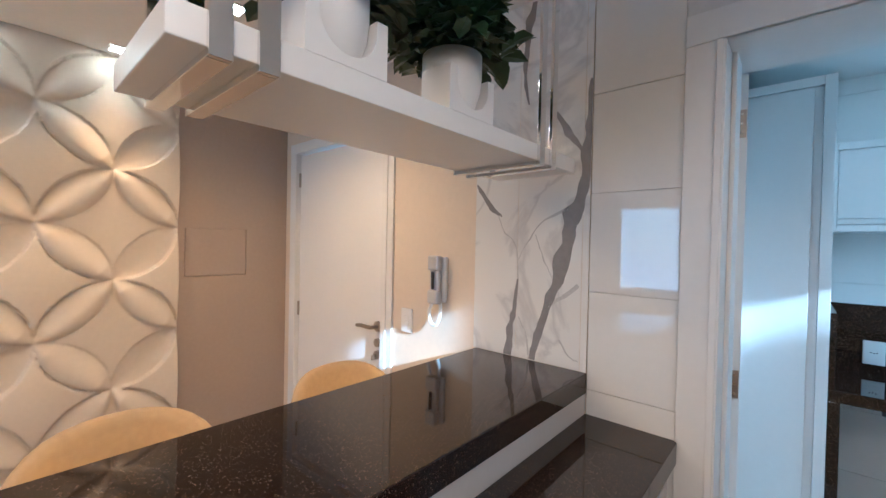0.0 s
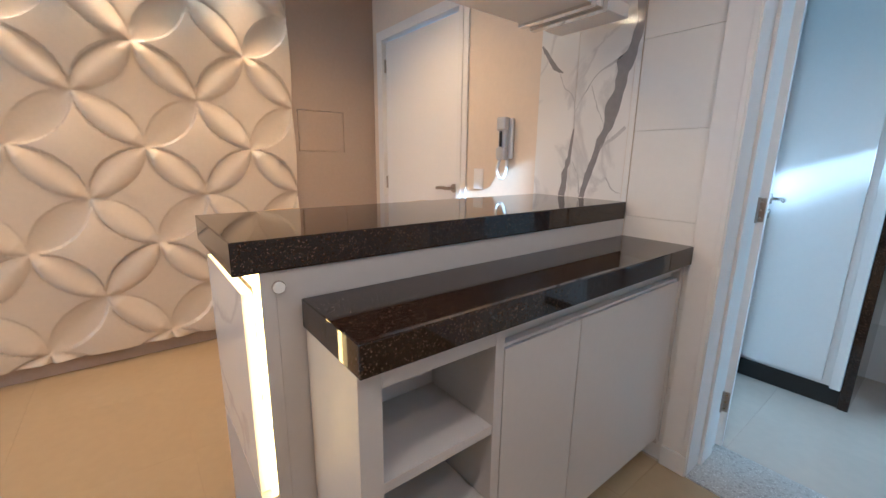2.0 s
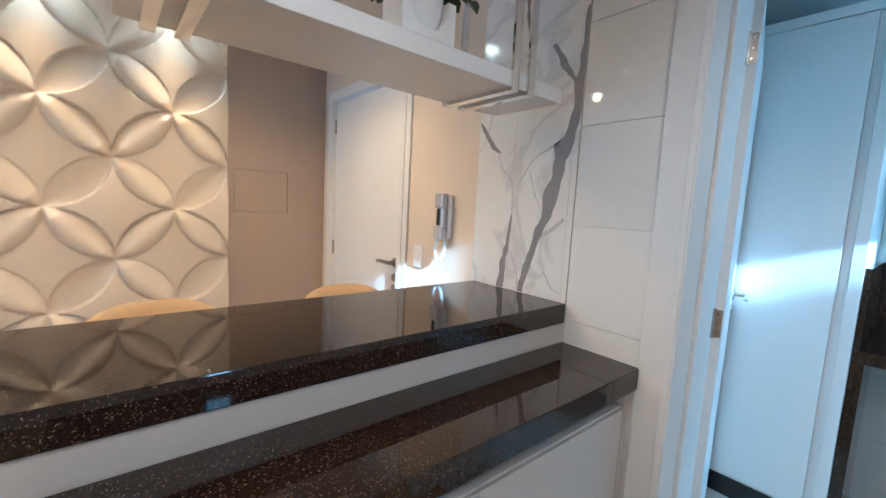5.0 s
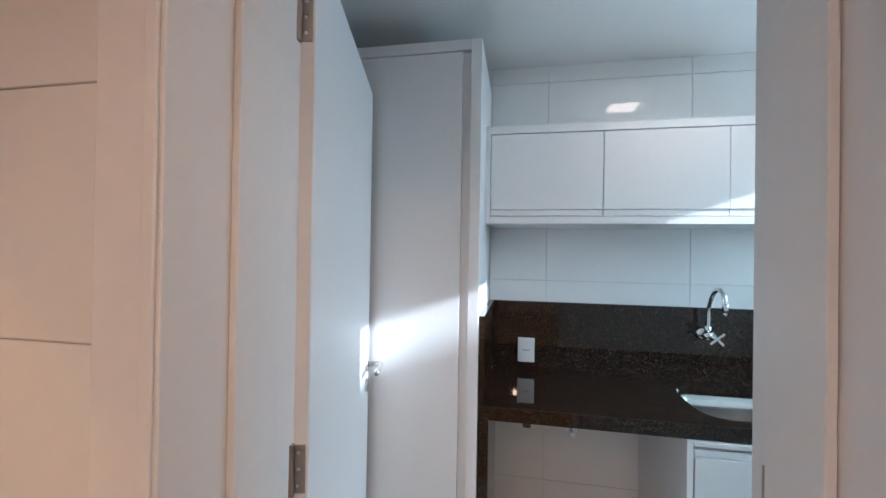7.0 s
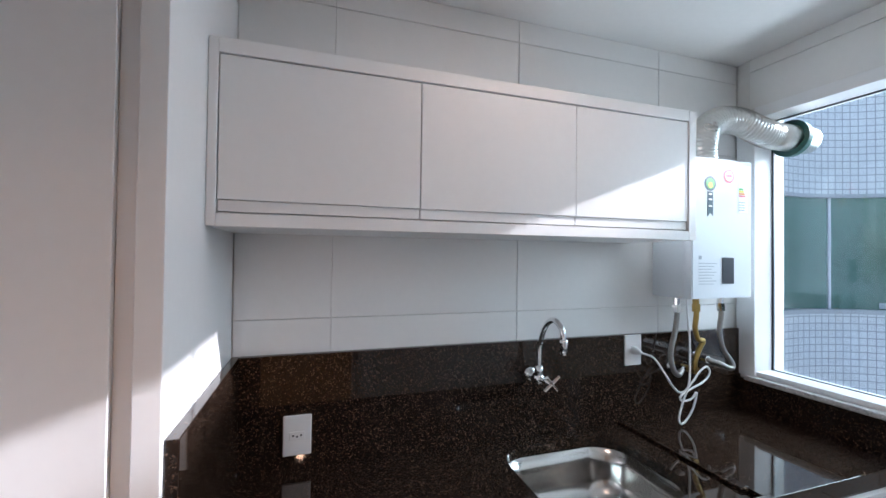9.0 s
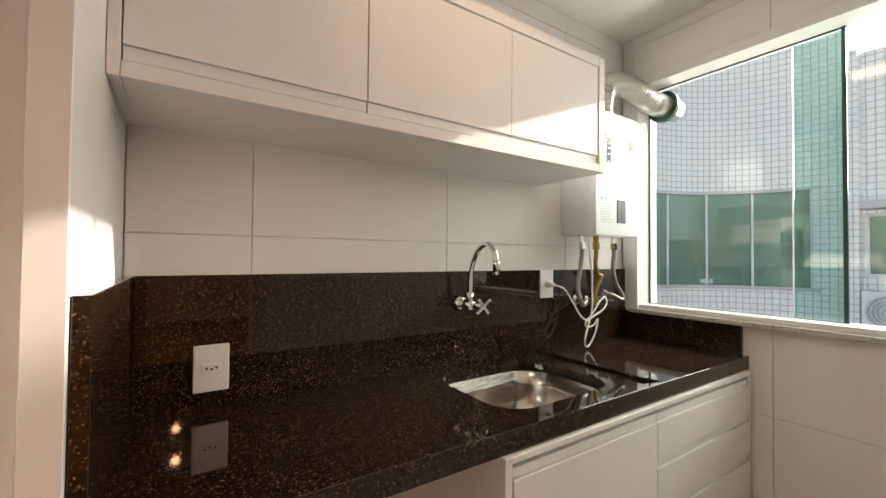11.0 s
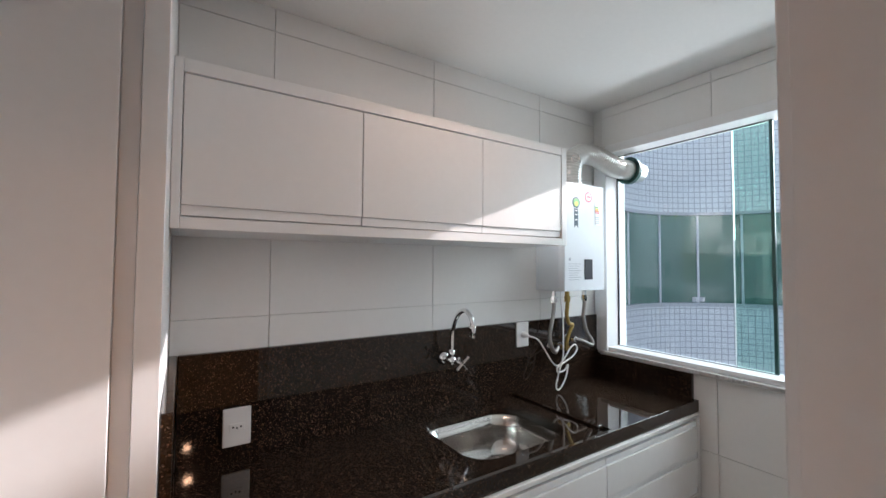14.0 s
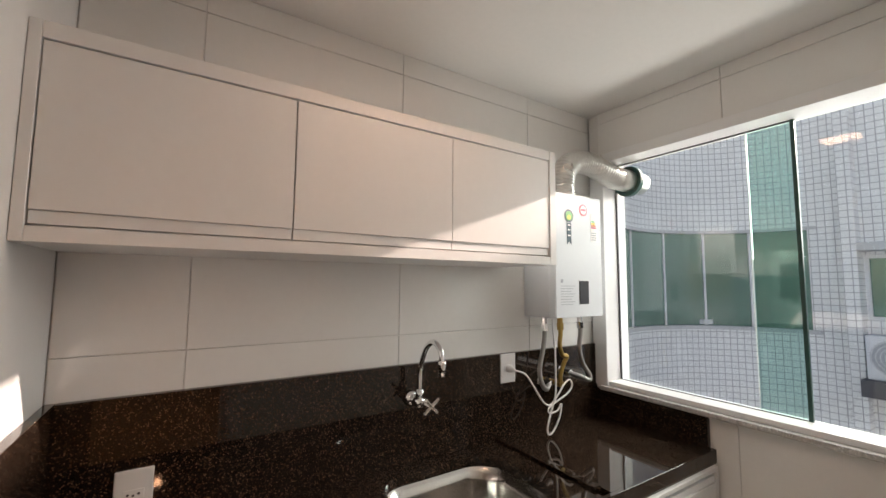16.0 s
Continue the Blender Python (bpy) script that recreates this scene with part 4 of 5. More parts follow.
def water_heater():
    w = thing("water_heater", 2.93, 3.74, 1.345, "white gas water heater on the tiled wall", "water heater")
    x0, x1, y0, z0, z1 = 2.765, 3.10, 3.65, 1.345, 1.875
    part("case", prism([(x0, Y_BACK - 0.001), (x1, Y_BACK - 0.001), (x1, y0 + 0.02), (x1 - 0.015, y0), (x0 + 0.015, y0), (x0, y0 + 0.02)], "z", z0, z1, 0.003), M_ENAMEL, w)
    f = y0 - 0.0006
    part("display", box(2.928, 2.988, y0 - 0.003, f, 1.40, 1.50, bevel=0.001), M_DARK, w, "dark glossy control display")
    part("label_badge", tube([(2.868, y0 + 0.0005, 1.778), (2.868, y0 - 0.001, 1.778)], 0.028, 28), M_INK, w, "round green efficiency sticker")
    part("label_badge_centre", tube([(2.868, y0 - 0.001, 1.778), (2.868, y0 - 0.0016, 1.778)], 0.021, 28), M_GREENPRINT, w)
    part("label_badge_sun", tube([(2.868, y0 - 0.0016, 1.772), (2.868, y0 - 0.002, 1.772)], 0.011, 20), M_YELLOWPRINT, w)
    part("label_ribbon", prism([(2.854, 1.748), (2.882, 1.748), (2.882, 1.655), (2.868, 1.668), (2.854, 1.655)], "y", y0 - 0.001, y0 + 0.0005), M_INK, w, "dark ribbon sticker")
    for z in (1.735, 1.715, 1.69):
        part("print_bar", box(2.860, 2.876, y0 - 0.0016, y0 - 0.001, z, z + 0.006), M_PLASTIC, w)
    part("label_round", tube([(2.963, y0 + 0.0005, 1.812), (2.963, y0 - 0.001, 1.812)], 0.027, 28), M_REDPRINT, w, "round pink sticker")
    part("label_round_centre", tube([(2.963, y0 - 0.001, 1.812), (2.963, y0 - 0.0015, 1.812)], 0.019, 24), M_PLASTIC, w)
    part("print_bar", box(2.948, 2.978, y0 - 0.002, y0 - 0.0016, 1.807, 1.818), M_REDPRINT, w)
    part("label_rating", box(3.012, 3.064, y0 - 0.001, y0 + 0.0005, 1.675, 1.80), M_PLASTIC, w, "white energy rating sticker")
    for k, m in enumerate((M_GREENPRINT, M_YELLOWPRINT, M_ORANGEPRINT, M_REDPRINT)):
        part("rating_bar", box(3.016, 3.038 + 0.004 * k, y0 - 0.0015, y0 - 0.001, 1.762 - 0.009 * k, 1.769 - 0.009 * k), m, w)
    for k in range(4):
        part("print_bar", box(3.016, 3.050 - 0.004 * (k % 2), y0 - 0.0015, y0 - 0.001, 1.712 - 0.010 * k, 1.716 - 0.010 * k), M_GREYINK, w)
    part("print_logo", box(2.812, 2.826, y0 - 0.001, y0 + 0.0004, 1.492, 1.506), M_GREYINK, w)
    for k in range(8):
        part("print_bar", box(2.812, 2.900 - 0.012 * (k % 3), y0 - 0.001, y0 + 0.0004, 1.476 - 0.011 * k, 1.4785 - 0.011 * k), M_GREYINK, w)
    for x in (2.80, 2.90, 3.03):
        part("pipe_stub", tube([(x, 3.735, z0 + 0.002), (x, 3.735, z0 - 0.03)], 0.012, 12), M_BRASS if x == 2.90 else M_CHROME, w)
    return w


water_heater()


def hose(name, pts, r, mat, label, wall=None, nut=M_CHROME):
    h = thing(name, pts[0][0], pts[0][1], pts[0][2], label, "hose", "water heater hoses")
    part("hose", tube(smooth_path(pts, 8), r, 10), mat, h, smooth=True)
    a, b = Vector(pts[0]), Vector(pts[1])
    part("nut", tube([a, a + (b - a).normalized() * 0.03], r * 1.6, 6), nut, h)
    if wall:
        part("wall_flange", tube([(wall[0], 3.797, wall[1]), (wall[0], 3.79, wall[1])], 0.024, 20), M_CHROME, h)
        v = part("stop_valve", tube([(wall[0], 3.79, wall[1]), (wall[0], 3.742, wall[1])], 0.012, 12), nut, h)
        part("nut", tube([(wall[0], 3.755, wall[1]), (wall[0], 3.735, wall[1])], 0.016, 6), nut, v)
    return h


hose("inlet_hose", [(2.80, 3.735, 1.315), (2.80, 3.732, 1.275), (2.785, 3.728, 1.21), (2.755, 3.72, 1.13), (2.765, 3.715, 1.07), (2.80, 3.725, 1.045), (2.835, 3.74, 1.06)], 0.010, M_BRAID, "braided steel hose under the water heater", (2.835, 1.06))
hose("gas_pipe", [(2.90, 3.735, 1.315), (2.90, 3.733, 1.27), (2.893, 3.732, 1.22), (2.912, 3.735, 1.175), (2.945, 3.74, 1.165), (2.925, 3.742, 1.13), (2.905, 3.742, 1.085), (2.905, 3.742, 1.05)], 0.010, M_BRASS, "brass gas pipe with a valve under the heater", (2.905, 1.05), M_BRASS)
hose("outlet_hose", [(3.03, 3.735, 1.315), (3.032, 3.732, 1.27), (3.02, 3.73, 1.20), (3.035, 3.725, 1.13), (3.07, 3.715, 1.075), (3.055, 3.71, 1.055), (3.01, 3.72, 1.075), (2.965, 3.738, 1.09)], 0.010, M_BRAID, "braided steel hose bent towards the wall valve", (2.965, 1.09))


def cord():
    c = thing("power_cord", 2.645, 3.78, 1.13, "white power cord tied in loops below the heater", "power cord")
    part("plug", tube([(2.645, 3.789, 1.135), (2.645, 3.775, 1.135), (2.650, 3.755, 1.132)], 0.012, 14, radii=[0.016, 0.015, 0.007]), M_CABLE, c, smooth=True)
    pts = [(2.650, 3.755, 1.132), (2.69, 3.735, 1.115), (2.725, 3.72, 1.06), (2.765, 3.71, 1.0), (2.80, 3.705, 0.985), (2.84, 3.70, 1.02), (2.88, 3.70, 1.06), (2.915, 3.70, 1.075), (2.93, 3.70, 1.05), (2.90, 3.70, 1.02), (2.83, 3.70, 0.995), (2.785, 3.70, 0.975), (2.79, 3.70, 0.955), (2.83, 3.695, 0.96),
           (2.85, 3.69, 0.985), (2.835, 3.69, 0.93), (2.80, 3.69, 0.885), (2.775, 3.69, 0.875), (2.765, 3.69, 0.90), (2.79, 3.695, 0.955), (2.825, 3.70, 1.02), (2.84, 3.71, 1.10), (2.85, 3.72, 1.20), (2.853, 3.735, 1.30), (2.853, 3.735, 1.345)]
    part("cable", tube(smooth_path(pts, 6), 0.0038, 8), M_CABLE, c, smooth=True)
    part("ferrite", tube([(2.85, 3.722, 1.21), (2.852, 3.727, 1.245)], 0.006, 10), M_CABLE, c)


cord()


def duct():
    d = thing("exhaust_duct", 2.93, 3.735, 1.875, "ribbed aluminium exhaust duct leading through the window", "exhaust duct")
    path = smooth_path([(2.935, 3.735, 1.876), (2.932, 3.735, 1.95), (2.955, 3.732, 2.02), (3.01, 3.725, 2.055), (3.08, 3.705, 2.055), (3.14, 3.685, 2.03), (3.20, 3.672, 2.005), (3.24, 3.667, 2.0)], 22)
    radii = [0.052 + (0.0028 if i % 4 < 2 else 0.0) for i in range(len(path))]
    part("flexible_tube", tube(path, 0.05, 20, radii=radii), M_ALU, d, smooth=True)
    part("sleeve", tube([(3.235, 3.667, 2.0), (3.30, 3.662, 1.998), (3.42, 3.655, 1.994)], 0.054, 24), M_ALU, d, "smooth aluminium sleeve", smooth=True)
    part("seal_ring", tube([(3.318, 3.661, 1.997), (3.340, 3.660, 1.996)], 0.075, 28), M_SEAL, d, "dark green seal ring")


duct()



def wall_valve():
    v = thing("wall_valve", 1.635, 3.80, 0.578, "small chrome washing machine valve under the worktop", "valve")
    part("flange", tube([(1.635, 3.819, 0.578), (1.635, 3.812, 0.578)], 0.026, 20), M_CHROME, v)
    part("spout", tube([(1.635, 3.812, 0.578), (1.635, 3.765, 0.578)], 0.011, 14), M_CHROME, v)
    part("knob", tube([(1.635, 3.79, 0.578), (1.635, 3.79, 0.612)], 0.008, 12), M_CHROME, v)
    c = thing("cable_clip", 1.41, 3.31, 0.80, "black plastic clip under the worktop edge", "clip")
    part("clip", box(1.395, 1.425, 3.302, 3.33, 0.786, 0.8275, bevel=0.004), M_DARK, c)


wall_valve()

# ---- laundry window ----
win = thing("window_1", 3.33, 3.1, WZ0, "white aluminium sliding window with green-edged panes", "window", kind="structure")
part("window_frame", boxes((XR - 0.012, 3.362, W0, W0 + 0.05, WZ0 + 0.045, WZ1 - 0.05), (XR - 0.012, 3.362, W1 - 0.012, W1 + 0.065, WZ0, WZ1), (XR - 0.012, 3.362, W0, W1 - 0.012, WZ1 - 0.034, WZ1 + 0.012), (XR - 0.0, 3.362, W0, W1 - 0.012, WZ0 + 0.002, WZ0 + 0.022), bevel=0.002), M_WHITEALU, win)
p1 = part("pane", box(3.326, 3.334, 3.022, W1 - 0.013, WZ0 + 0.019, WZ1 - 0.033), M_GLASS, win)
p2 = part("pane", box(3.346, 3.354, W0 + 0.05, 3.018, WZ0 + 0.019, WZ1 - 0.033), M_GLASS, win)
p3 = part("pane", box(3.346, 3.354, 3.0185, 3.165, WZ0 + 0.019, WZ1 - 0.033), M_TEAL, win, "green tinted overlap of the sliding panes")
for p in (p1, p2, p3):
    p.visible_shadow = False
part("pane_edge", box(3.3235, 3.3365, 3.009, 3.0215, WZ0 + 0.019, WZ1 - 0.033), M_SEAL, win, "dark green polished glass edge")
part("pane_edge", box(3.3455, 3.3545, 3.1655, 3.1695, WZ0 + 0.019, WZ1 - 0.033), M_WHITEALU, win)
for q in ((3.3255, 3.3345, 3.022, W1 - 0.013, WZ0 + 0.0185, WZ0 + 0.0245), (3.3255, 3.3345, 3.022, W1 - 0.013, WZ1 - 0.0385, WZ1 - 0.0325), (3.3255, 3.3345, W1 - 0.0185, W1 - 0.0125, WZ0 + 0.025, WZ1 - 0.039)):
    part("gasket", box(*q), M_DARK, win, "black rubber glazing gasket")
part("window_sill", box(XR - 0.03, 3.362, W0, W1 + 0.02, WZ0 - 0.018, WZ0 + 0.0015, bevel=0.003), M_GREYGRANITE, win, "beige granite sill")

# ---- across the light well ----
bld = thing("opposite_building", 8.5, 5, -9, "white mosaic-clad building with a curved glazed bay", "building")
BCX, BCY, BR = 7.85, 4.4, 1.95


def curved(a0, a1, r0, r1, z0, z1, n=40):
    bm = bmesh.new()
    uv = bm.loops.layers.uv.new("UVMap")
    rows = []
    for k in range(n + 1):
        a = radians(a0 + (a1 - a0) * k / n)
        rows.append([bm.verts.new((BCX + r * math.cos(a), BCY + r * math.sin(a), z)) for r, z in ((r0, z0), (r0, z1), (r1, z1), (r1, z0))])
    for k in range(n):
        for q in range(4):
            f = bm.faces.new((rows[k][q], rows[k][(q + 1) % 4], rows[k + 1][(q + 1) % 4], rows[k + 1][q]))
            for lp in f.loops:
                kk = k if lp.vert in rows[k] else k + 1
                lp[uv].uv = (radians(a0 + (a1 - a0) * kk / n) * BR, lp.vert.co.z)
    bm.faces.new(rows[0])
    bm.faces.new(rows[-1][::-1])
    return bm


def flat_mosaic(x0, x1, y0, y1, z0, z1):
    bm = box(x0, x1, y0, y1, z0, z1)
    uv = bm.loops.layers.uv.new("UVMap")
    for f in bm.faces:
        n = f.normal
        for lp in f.loops:
            c = lp.vert.co
            lp[uv].uv = (c.y, c.z) if abs(n.x) > 0.5 else ((c.x, c.z) if abs(n.y) > 0.5 else (c.x, c.y))
    return bm


BZ0, BZ1 = 0.80, 2.38
part("wall_below", curved(6, 136, BR, BR + 0.3, -9, BZ0 - 0.06), M_MOSAIC, bld)
part("wall_above", curved(6, 136, BR, BR + 0.3, BZ1 + 0.05, 6.5), M_MOSAIC, bld)
part("sill_band", curved(6, 136, BR - 0.05, BR + 0.3, BZ0 - 0.06, BZ0), M_CONCRETE, bld, "pale projecting sill band")
part("head_band", curved(6, 136, BR - 0.02, BR + 0.3, BZ1, BZ1 + 0.05), M_CONCRETE, bld)
edges = [135.5, 96, 72, 51, 31, 9]
for a, b in zip(edges, edges[1:]):
    g = part("window", curved(b + 0.6, a - 0.6, BR + 0.05, BR + 0.07, BZ0, BZ1, 8), M_GREENGLASS, bld, "green tinted curved glazing")
    part("window_mullion", curved(b - 0.5, b + 0.5, BR + 0.03, BR + 0.09, BZ0, BZ1, 2), M_WHITEALU, g)
part("room_back", curved(6, 136, BR + 0.27, BR + 0.3, BZ0, BZ1), M_CONCRETE, bld)
LX, LY = BCX + BR * math.cos(radians(136)), BCY + BR * math.sin(radians(136))
part("near_wall", flat_mosaic(3.6, LX, LY, LY + 0.3, -9, BZ0 - 0.06), M_MOSAIC, bld)
part("near_wall", flat_mosaic(3.6, LX, LY, LY + 0.3, BZ1 + 0.05, 6.5), M_MOSAIC, bld)
part("near_wall", flat_mosaic(3.6, LX, LY, LY + 0.3, BZ0 - 0.06, BZ1 + 0.05), M_MOSAIC, bld)
part("flank_wall", flat_mosaic(9.78, 10.1, 4.30, 4.72, -9, 6.5), M_MOSAIC, bld)
part("flank_pier", flat_mosaic(9.60, 10.1, 4.14, 4.30, -9, 4.37), M_MOSAIC, bld)
# runs on unseen to y -16; top height set to block the lower sun
part("extended_wing_wall", flat_mosaic(9.85, 10.1, -16, 4.14, -9, 1.0), M_MOSAIC, bld)
part("extended_wing_wall", flat_mosaic(9.85, 10.1, -16, 4.14, 1.95, 4.37), M_MOSAIC, bld)
part("extended_wing_wall", flat_mosaic(9.85, 10.1, -16, 2.9, 1.0, 1.95), M_MOSAIC, bld)
ww = part("window", box(9.98, 10.0, 2.9, 4.14, 1.0, 1.95), M_GREENGLASS, bld, "green tinted window")
part("window_frame", boxes((9.93, 10.02, 2.9, 4.14, 1.0, 1.05), (9.93, 10.02, 2.9, 4.14, 1.90, 1.95), (9.93, 10.02, 4.09, 4.14, 1.05, 1.90), (9.93, 10.02, 3.49, 3.53, 1.05, 1.90)), M_WHITEALU, ww)
part("window_hood", box(9.6, 9.85, 2.8, 4.14, 2.0, 2.12, bevel=0.01), M_CONCRETE, bld)
part("ledge", box(9.3, 9.85, 1.5, 4.14, 0.0, 0.22), M_PARAPET, bld, "dark ledge under the air conditioner")
ac = thing("air_conditioner", 9.6, 3.72, 0.22, "white outdoor air conditioner unit on a ledge", "air conditioner")
part("case", box(9.45, 9.8, 3.35, 4.10, 0.22, 0.82, bevel=0.015), M_ENAMEL, ac)
fan = part("fan_grille", lathe([(0.24, 0.0), (0.24, 0.01), (0.02, 0.012)], (0, 0, 0), 32), M_GREYINK, ac)
fan.matrix_basis = Matrix.Translation(Vector((9.448, 3.82, 0.53)) - base_of(ac)) @ Matrix.Rotation(radians(-90), 4, "Y")
for v in fan.data.vertices:
    v.co += base_of(ac)
for k in range(5):
    part("guard_ring", tube([(9.436, 3.82 + (0.05 + 0.045 * k) * math.cos(a), 0.53 + (0.05 + 0.045 * k) * math.sin(a)) for a in (2 * math.pi * q / 24 for q in range(25))], 0.004, 5, caps=False), M_ENAMEL, ac)
single("ground", box(-300, 300, -300, 300, -9.2, -9.0), M_CONCRETE, "pale paved ground below the windows", "ground", "structure")

bay = thing("bay_handles", 9.0, 6.0, 0.8, "two small white latches on the curved glazing", "latch")
for a in (53.0, 49.5):
    ca, sa = math.cos(radians(a)), math.sin(radians(a))
    q = Vector((BCX + 1.975 * ca, BCY + 1.975 * sa, 0.86))
    part("latch", box(q.x - 0.035, q.x + 0.035, q.y - 0.035, q.y + 0.035, 0.82, 0.90, bevel=0.006), M_PLASTIC, bay)

# ---- things on the beige wall ----
ph = thing("intercom_handset", -0.05, 2.19, 1.11, "grey and silver wall intercom handset with a curly cord", "intercom")
part("cradle", box(-0.105, -0.02, 2.178, 2.199, 1.20, 1.40, bevel=0.006), M_PLASTIC, ph)
part("handset", boxes((-0.092, -0.032, 2.140, 2.177, 1.34, 1.405), (-0.088, -0.036, 2.150, 2.177, 1.25, 1.345), (-0.092, -0.032, 2.140, 2.177, 1.195, 1.255), bevel=0.008), M_SILVER, ph, "silver handset")
part("speaker_slot", box(-0.066, -0.058, 2.1385, 2.1498, 1.26, 1.335), M_DARK, ph)
part("cord", tube(smooth_path([(-0.085, 2.17, 1.20), (-0.10, 2.165, 1.15), (-0.085, 2.165, 1.105), (-0.055, 2.168, 1.105), (-0.04, 2.172, 1.15), (-0.045, 2.18, 1.20)], 8), 0.008, 8), M_CABLE, ph, smooth=True)
sw = thing("light_switch", -0.27, 2.199, 1.09, "white double light switch plate on the beige wall", "light switch")
part("plate", box(-0.31, -0.235, 2.191, 2.1995, 1.03, 1.145, bevel=0.003), M_PLASTIC, sw)
for z in (1.065, 1.09):
    part("rocker", box(-0.292, -0.253, 2.188, 2.1908, z, z + 0.02, bevel=0.001), M_PLASTIC, sw)


# ---- bar chairs ----
def bar_chair(x, y):
    c = thing("bar_chair", x, y, 0, "bar chair with a rounded mustard fabric back and wooden legs", "chair", "chairs at the bar")
    bm = bmesh.new()
    n, rows = 18, []
    for k in range(n + 1):
        a = radians(100 + 160 * k / n)
        edge = abs(k / n * 2 - 1)
        topz = 0.995 - 0.17 * edge ** 3
        ring = []
        for r, z in ((0.20, 0.70), (0.225, 0.78), (0.235, topz - 0.03), (0.228, topz - 0.006), (0.215, topz), (0.200, topz - 0.008), (0.192, topz - 0.03), (0.18, 0.78), (0.165, 0.70)):
            ring.append(bm.verts.new((x + r * math.cos(a), y + r * math.sin(a) * 1.05, z)))
        rows.append(ring)
    for a, b in zip(rows, rows[1:]):
        for q in range(9):
            bm.faces.new((a[q], a[(q + 1) % 9], b[(q + 1) % 9], b[q]))
    bm.faces.new(rows[0])
    bm.faces.new(rows[-1][::-1])
    part("backrest", bm, M_FABRIC, c, smooth=True)
    part("seat", lathe([(0.17, 0.66), (0.20, 0.67), (0.205, 0.70), (0.19, 0.735), (0.12, 0.745), (0.0001, 0.745)], (x, y, 0), 28), M_FABRIC, c, smooth=True)
    for sx in (-1, 1):
        for sy in (-1, 1):
            part("leg", tube([(x + sx * 0.12, y + sy * 0.12, 0.665), (x + sx * 0.19, y + sy * 0.19, 0.0)], 0.016, 10, radii=[0.017, 0.012]), M_WOOD, c)
    for sx, sy, ex, ey in ((-1, -1, 1, -1), (1, -1, 1, 1), (1, 1, -1, 1), (-1, 1, -1, -1)):
        part("stretcher", tube([(x + sx * 0.165, y + sy * 0.165, 0.24), (x + ex * 0.165, y + ey * 0.165, 0.24)], 0.008, 8), M_STEEL, c)


bar_chair(0.015, 1.73)
bar_chair(0.0, 1.09)


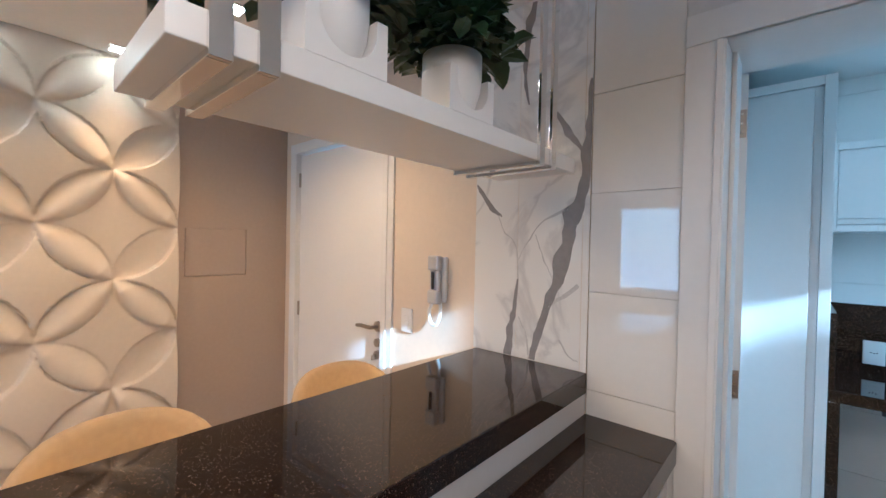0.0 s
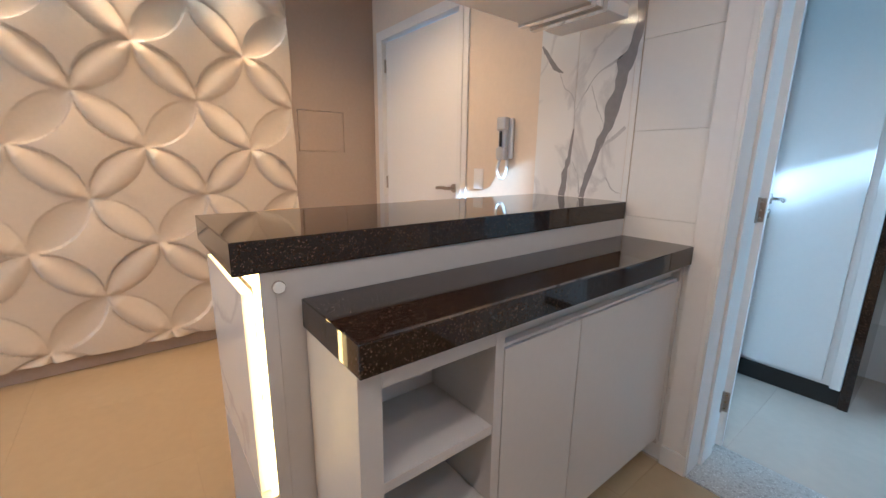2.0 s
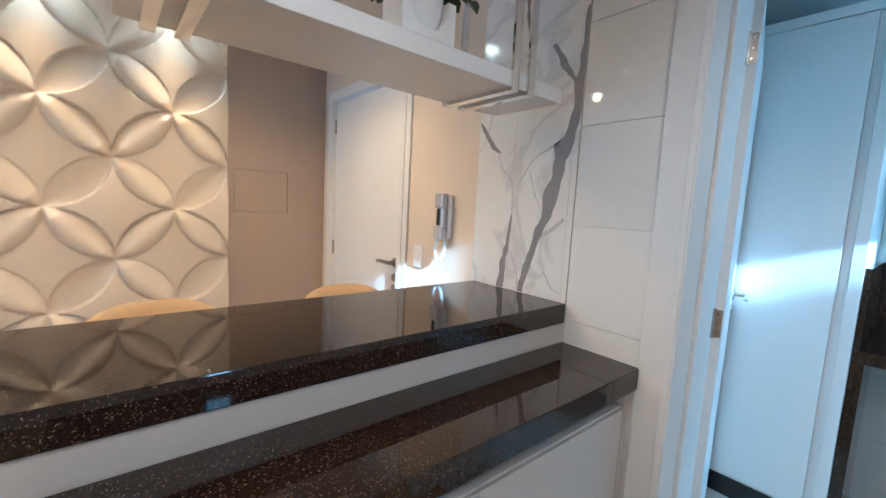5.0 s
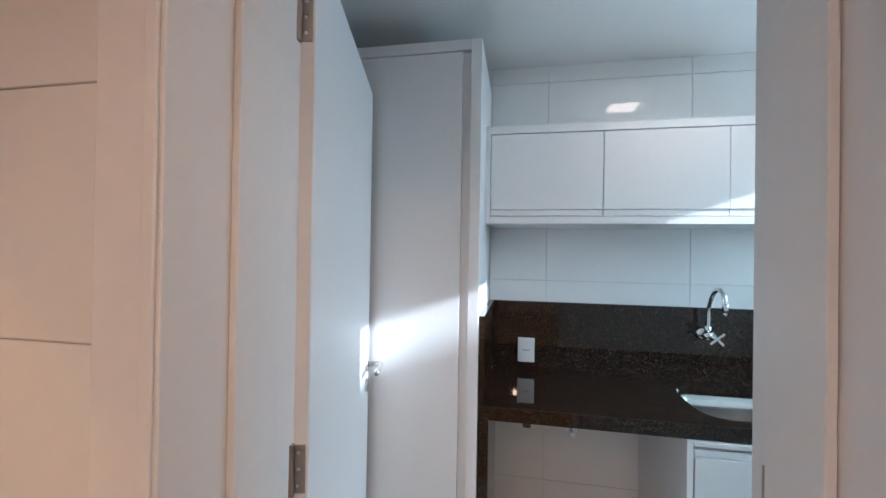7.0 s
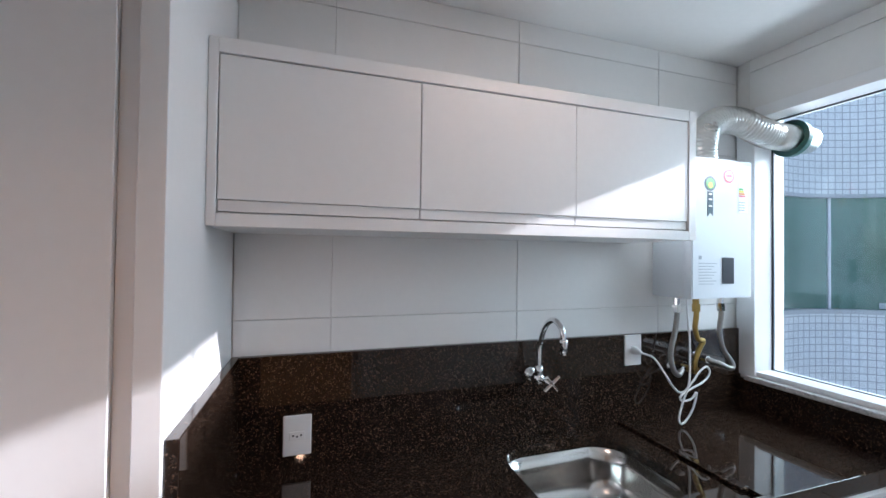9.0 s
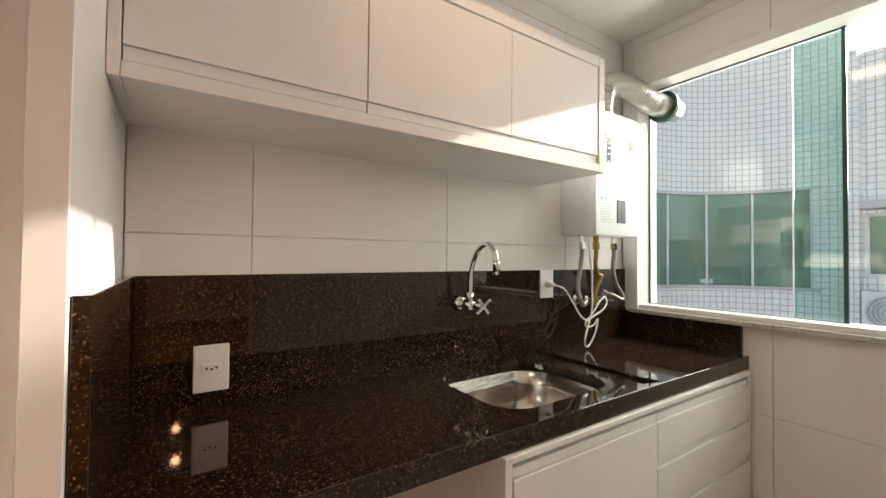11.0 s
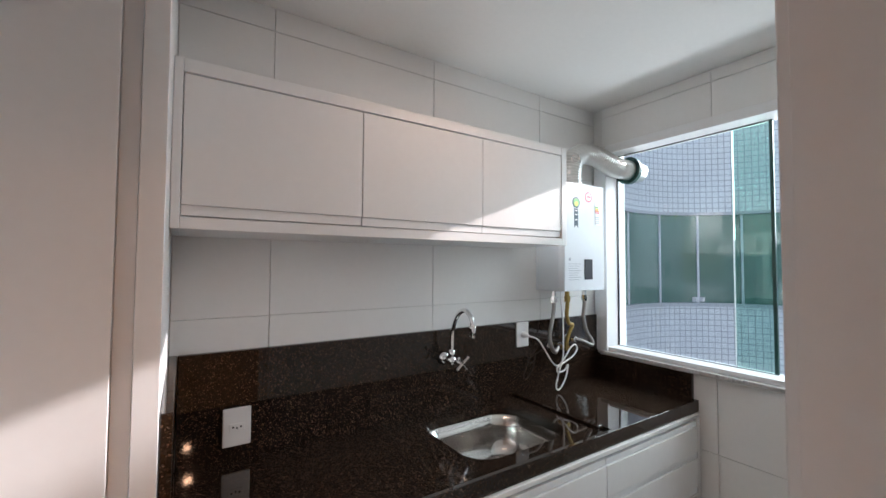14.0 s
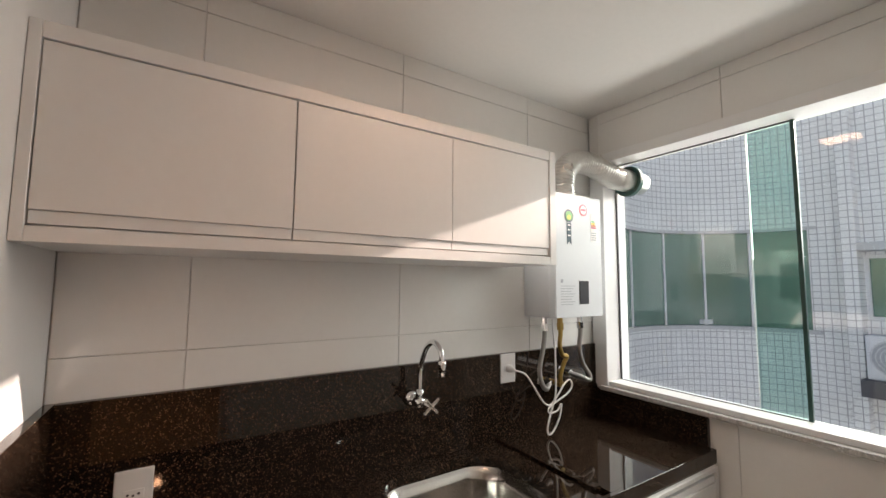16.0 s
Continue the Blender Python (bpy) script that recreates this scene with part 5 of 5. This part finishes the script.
# ---- potted plants on the shelf ----
def plant(y, r, h, seed, label):
    x = 0.520
    rnd = random.Random(seed)
    p = thing("potted_plant", x, y, SHZ1, label, "potted plant", "plants on the shelf")
    part("pot", lathe([(r * 0.30, 0.004), (r * 0.55, 0.012), (r * 0.80, 0.032), (r * 0.95, 0.065), (r, h * 0.65), (r, h), (r * 0.93, h), (r * 0.90, h * 0.82), (0.0005, h * 0.8)], (x, y, SHZ1 + 0.001), 40), M_POT, p, "smooth white rounded pot", smooth=True)
    hw, ph2, nw = 0.077, 0.096, 0.054
    arc = [(y + nw * math.cos(radians(a)), SHZ1 + 0.070 + 0.052 * math.sin(radians(a))) for a in range(0, -181, -15)]
    part("pot_holder", prism([(y - hw, SHZ1 + 0.001), (y + hw, SHZ1 + 0.001), (y + hw, SHZ1 + ph2), (y + nw, SHZ1 + ph2), *arc, (y - nw, SHZ1 + ph2), (y - hw, SHZ1 + ph2)], "x", 0.500, 0.583), M_POT, p, "white front plate with a rounded cut-out")
    leaves, blooms = bmesh.new(), bmesh.new()
    for k in range(430):
        th, ph_ = rnd.uniform(0, 2 * math.pi), rnd.uniform(-0.55, 1.5)
        rad = 0.084 * rnd.uniform(0.75, 1.4) * (1.25 if rnd.random() < 0.2 else 1.0)
        c = Vector((x + rad * math.cos(th) * math.cos(ph_) * 0.95, y + rad * math.sin(th) * math.cos(ph_) * 1.15, SHZ1 + h + 0.035 + rad * 0.75 * math.sin(ph_)))
        if c.z < SHZ1 + h * 0.6 or (c - Vector((x, y, c.z))).length < r and c.z < SHZ1 + h:
            continue
        w = Vector((math.cos(th), math.sin(th), rnd.uniform(-0.9, 0.6))).normalized()
        s = w.cross(Vector((rnd.uniform(-0.4, 0.4), rnd.uniform(-0.4, 0.4), 1))).normalized()
        n = s.cross(w)
        L, W = rnd.uniform(0.038, 0.066), rnd.uniform(0.016, 0.027)
        mid = [leaves.verts.new(c + w * L * t + n * (-0.35 * L * (t - 0.4) ** 2)) for t in (0, 0.35, 0.7, 1.0)]
        lef = [leaves.verts.new(c + w * L * t + s * W * f + n * 0.004) for t, f in ((0.3, 0.9), (0.65, 0.85))]
        rig = [leaves.verts.new(c + w * L * t - s * W * f + n * 0.004) for t, f in ((0.3, 0.9), (0.65, 0.85))]
        for side in (lef, rig):
            leaves.faces.new((mid[0], mid[1], side[0]))
            leaves.faces.new((mid[1], mid[2], side[1], side[0]))
            leaves.faces.new((mid[2], mid[3], side[1]))
        if ph_ > 0.5 and rnd.random() < 0.42:
            q = c + w * L * 0.6 + Vector((0, 0, 0.02))
            for j in range(6):
                a = j * math.pi / 3
                u = Vector((math.cos(a), math.sin(a), 0.35)) * 0.011
                v = Vector((math.cos(a + 0.6), math.sin(a + 0.6), 0.1)) * 0.009
                blooms.faces.new([blooms.verts.new(q), blooms.verts.new(q + v), blooms.verts.new(q + u * 1.3), blooms.verts.new(q + u - v * 0.6)])
    tagged(part("foliage", leaves, M_LEAF, p, "dark green glossy leaves"), kind="stuff")
    tagged(part("flowers", blooms, M_BLOOM, p, "small yellow flowers"), kind="stuff")


plant(1.25, 0.068, 0.145, 3, "bushy yellow-flowering plant in a white pot on the shelf")
plant(1.571, 0.068, 0.145, 5, "bushy yellow-flowering plant in a white pot on the shelf")

# ---- wall and floor tiles ----
lay_tiles(wall_between, M_TILE, "y", Y_WALL + 0.006, -1, [0.60, 0.866], joints(0.0, CEIL, 1.308, 0.327))
lay_tiles(wall_back, M_TILE, "y", Y_BACK + 0.006, -1, joints(1.231, XR, 1.507, 0.645), joints(0.0, CEIL_L, 1.298, 0.325))
lay_tiles(wall_back, M_TILE, "y", Y_BACK + 0.006, -1, [0.60, 1.231], [2.223, 2.352])
lay_tiles(wall_window, M_TILE, "x", XR + 0.006, -1, joints(2.501, 3.819, 3.20, 0.645), joints(0.0, WZ0 - 0.019, 0.648, 0.325))
lay_tiles(wall_window, M_TILE, "x", XR + 0.006, -1, joints(2.501, 3.764, 3.20, 0.645), joints(WZ1 + 0.013, CEIL_L, 2.30, 0.325))
lay_tiles(floor, M_FLOOR, "z", -0.008, 1, joints(-3.0, 2.89, 0.86, 0.60), joints(-3.9, 2.19, 1.9, 0.60), gap=0.0004, thick=0.008, bevel=0.0003)
lay_tiles(floor, M_LFLOOR, "z", -0.008, 1, joints(0.56, XR, 1.6, 0.60), joints(2.506, Y_BACK, 2.9, 0.60), gap=0.0004, thick=0.008, bevel=0.0003)
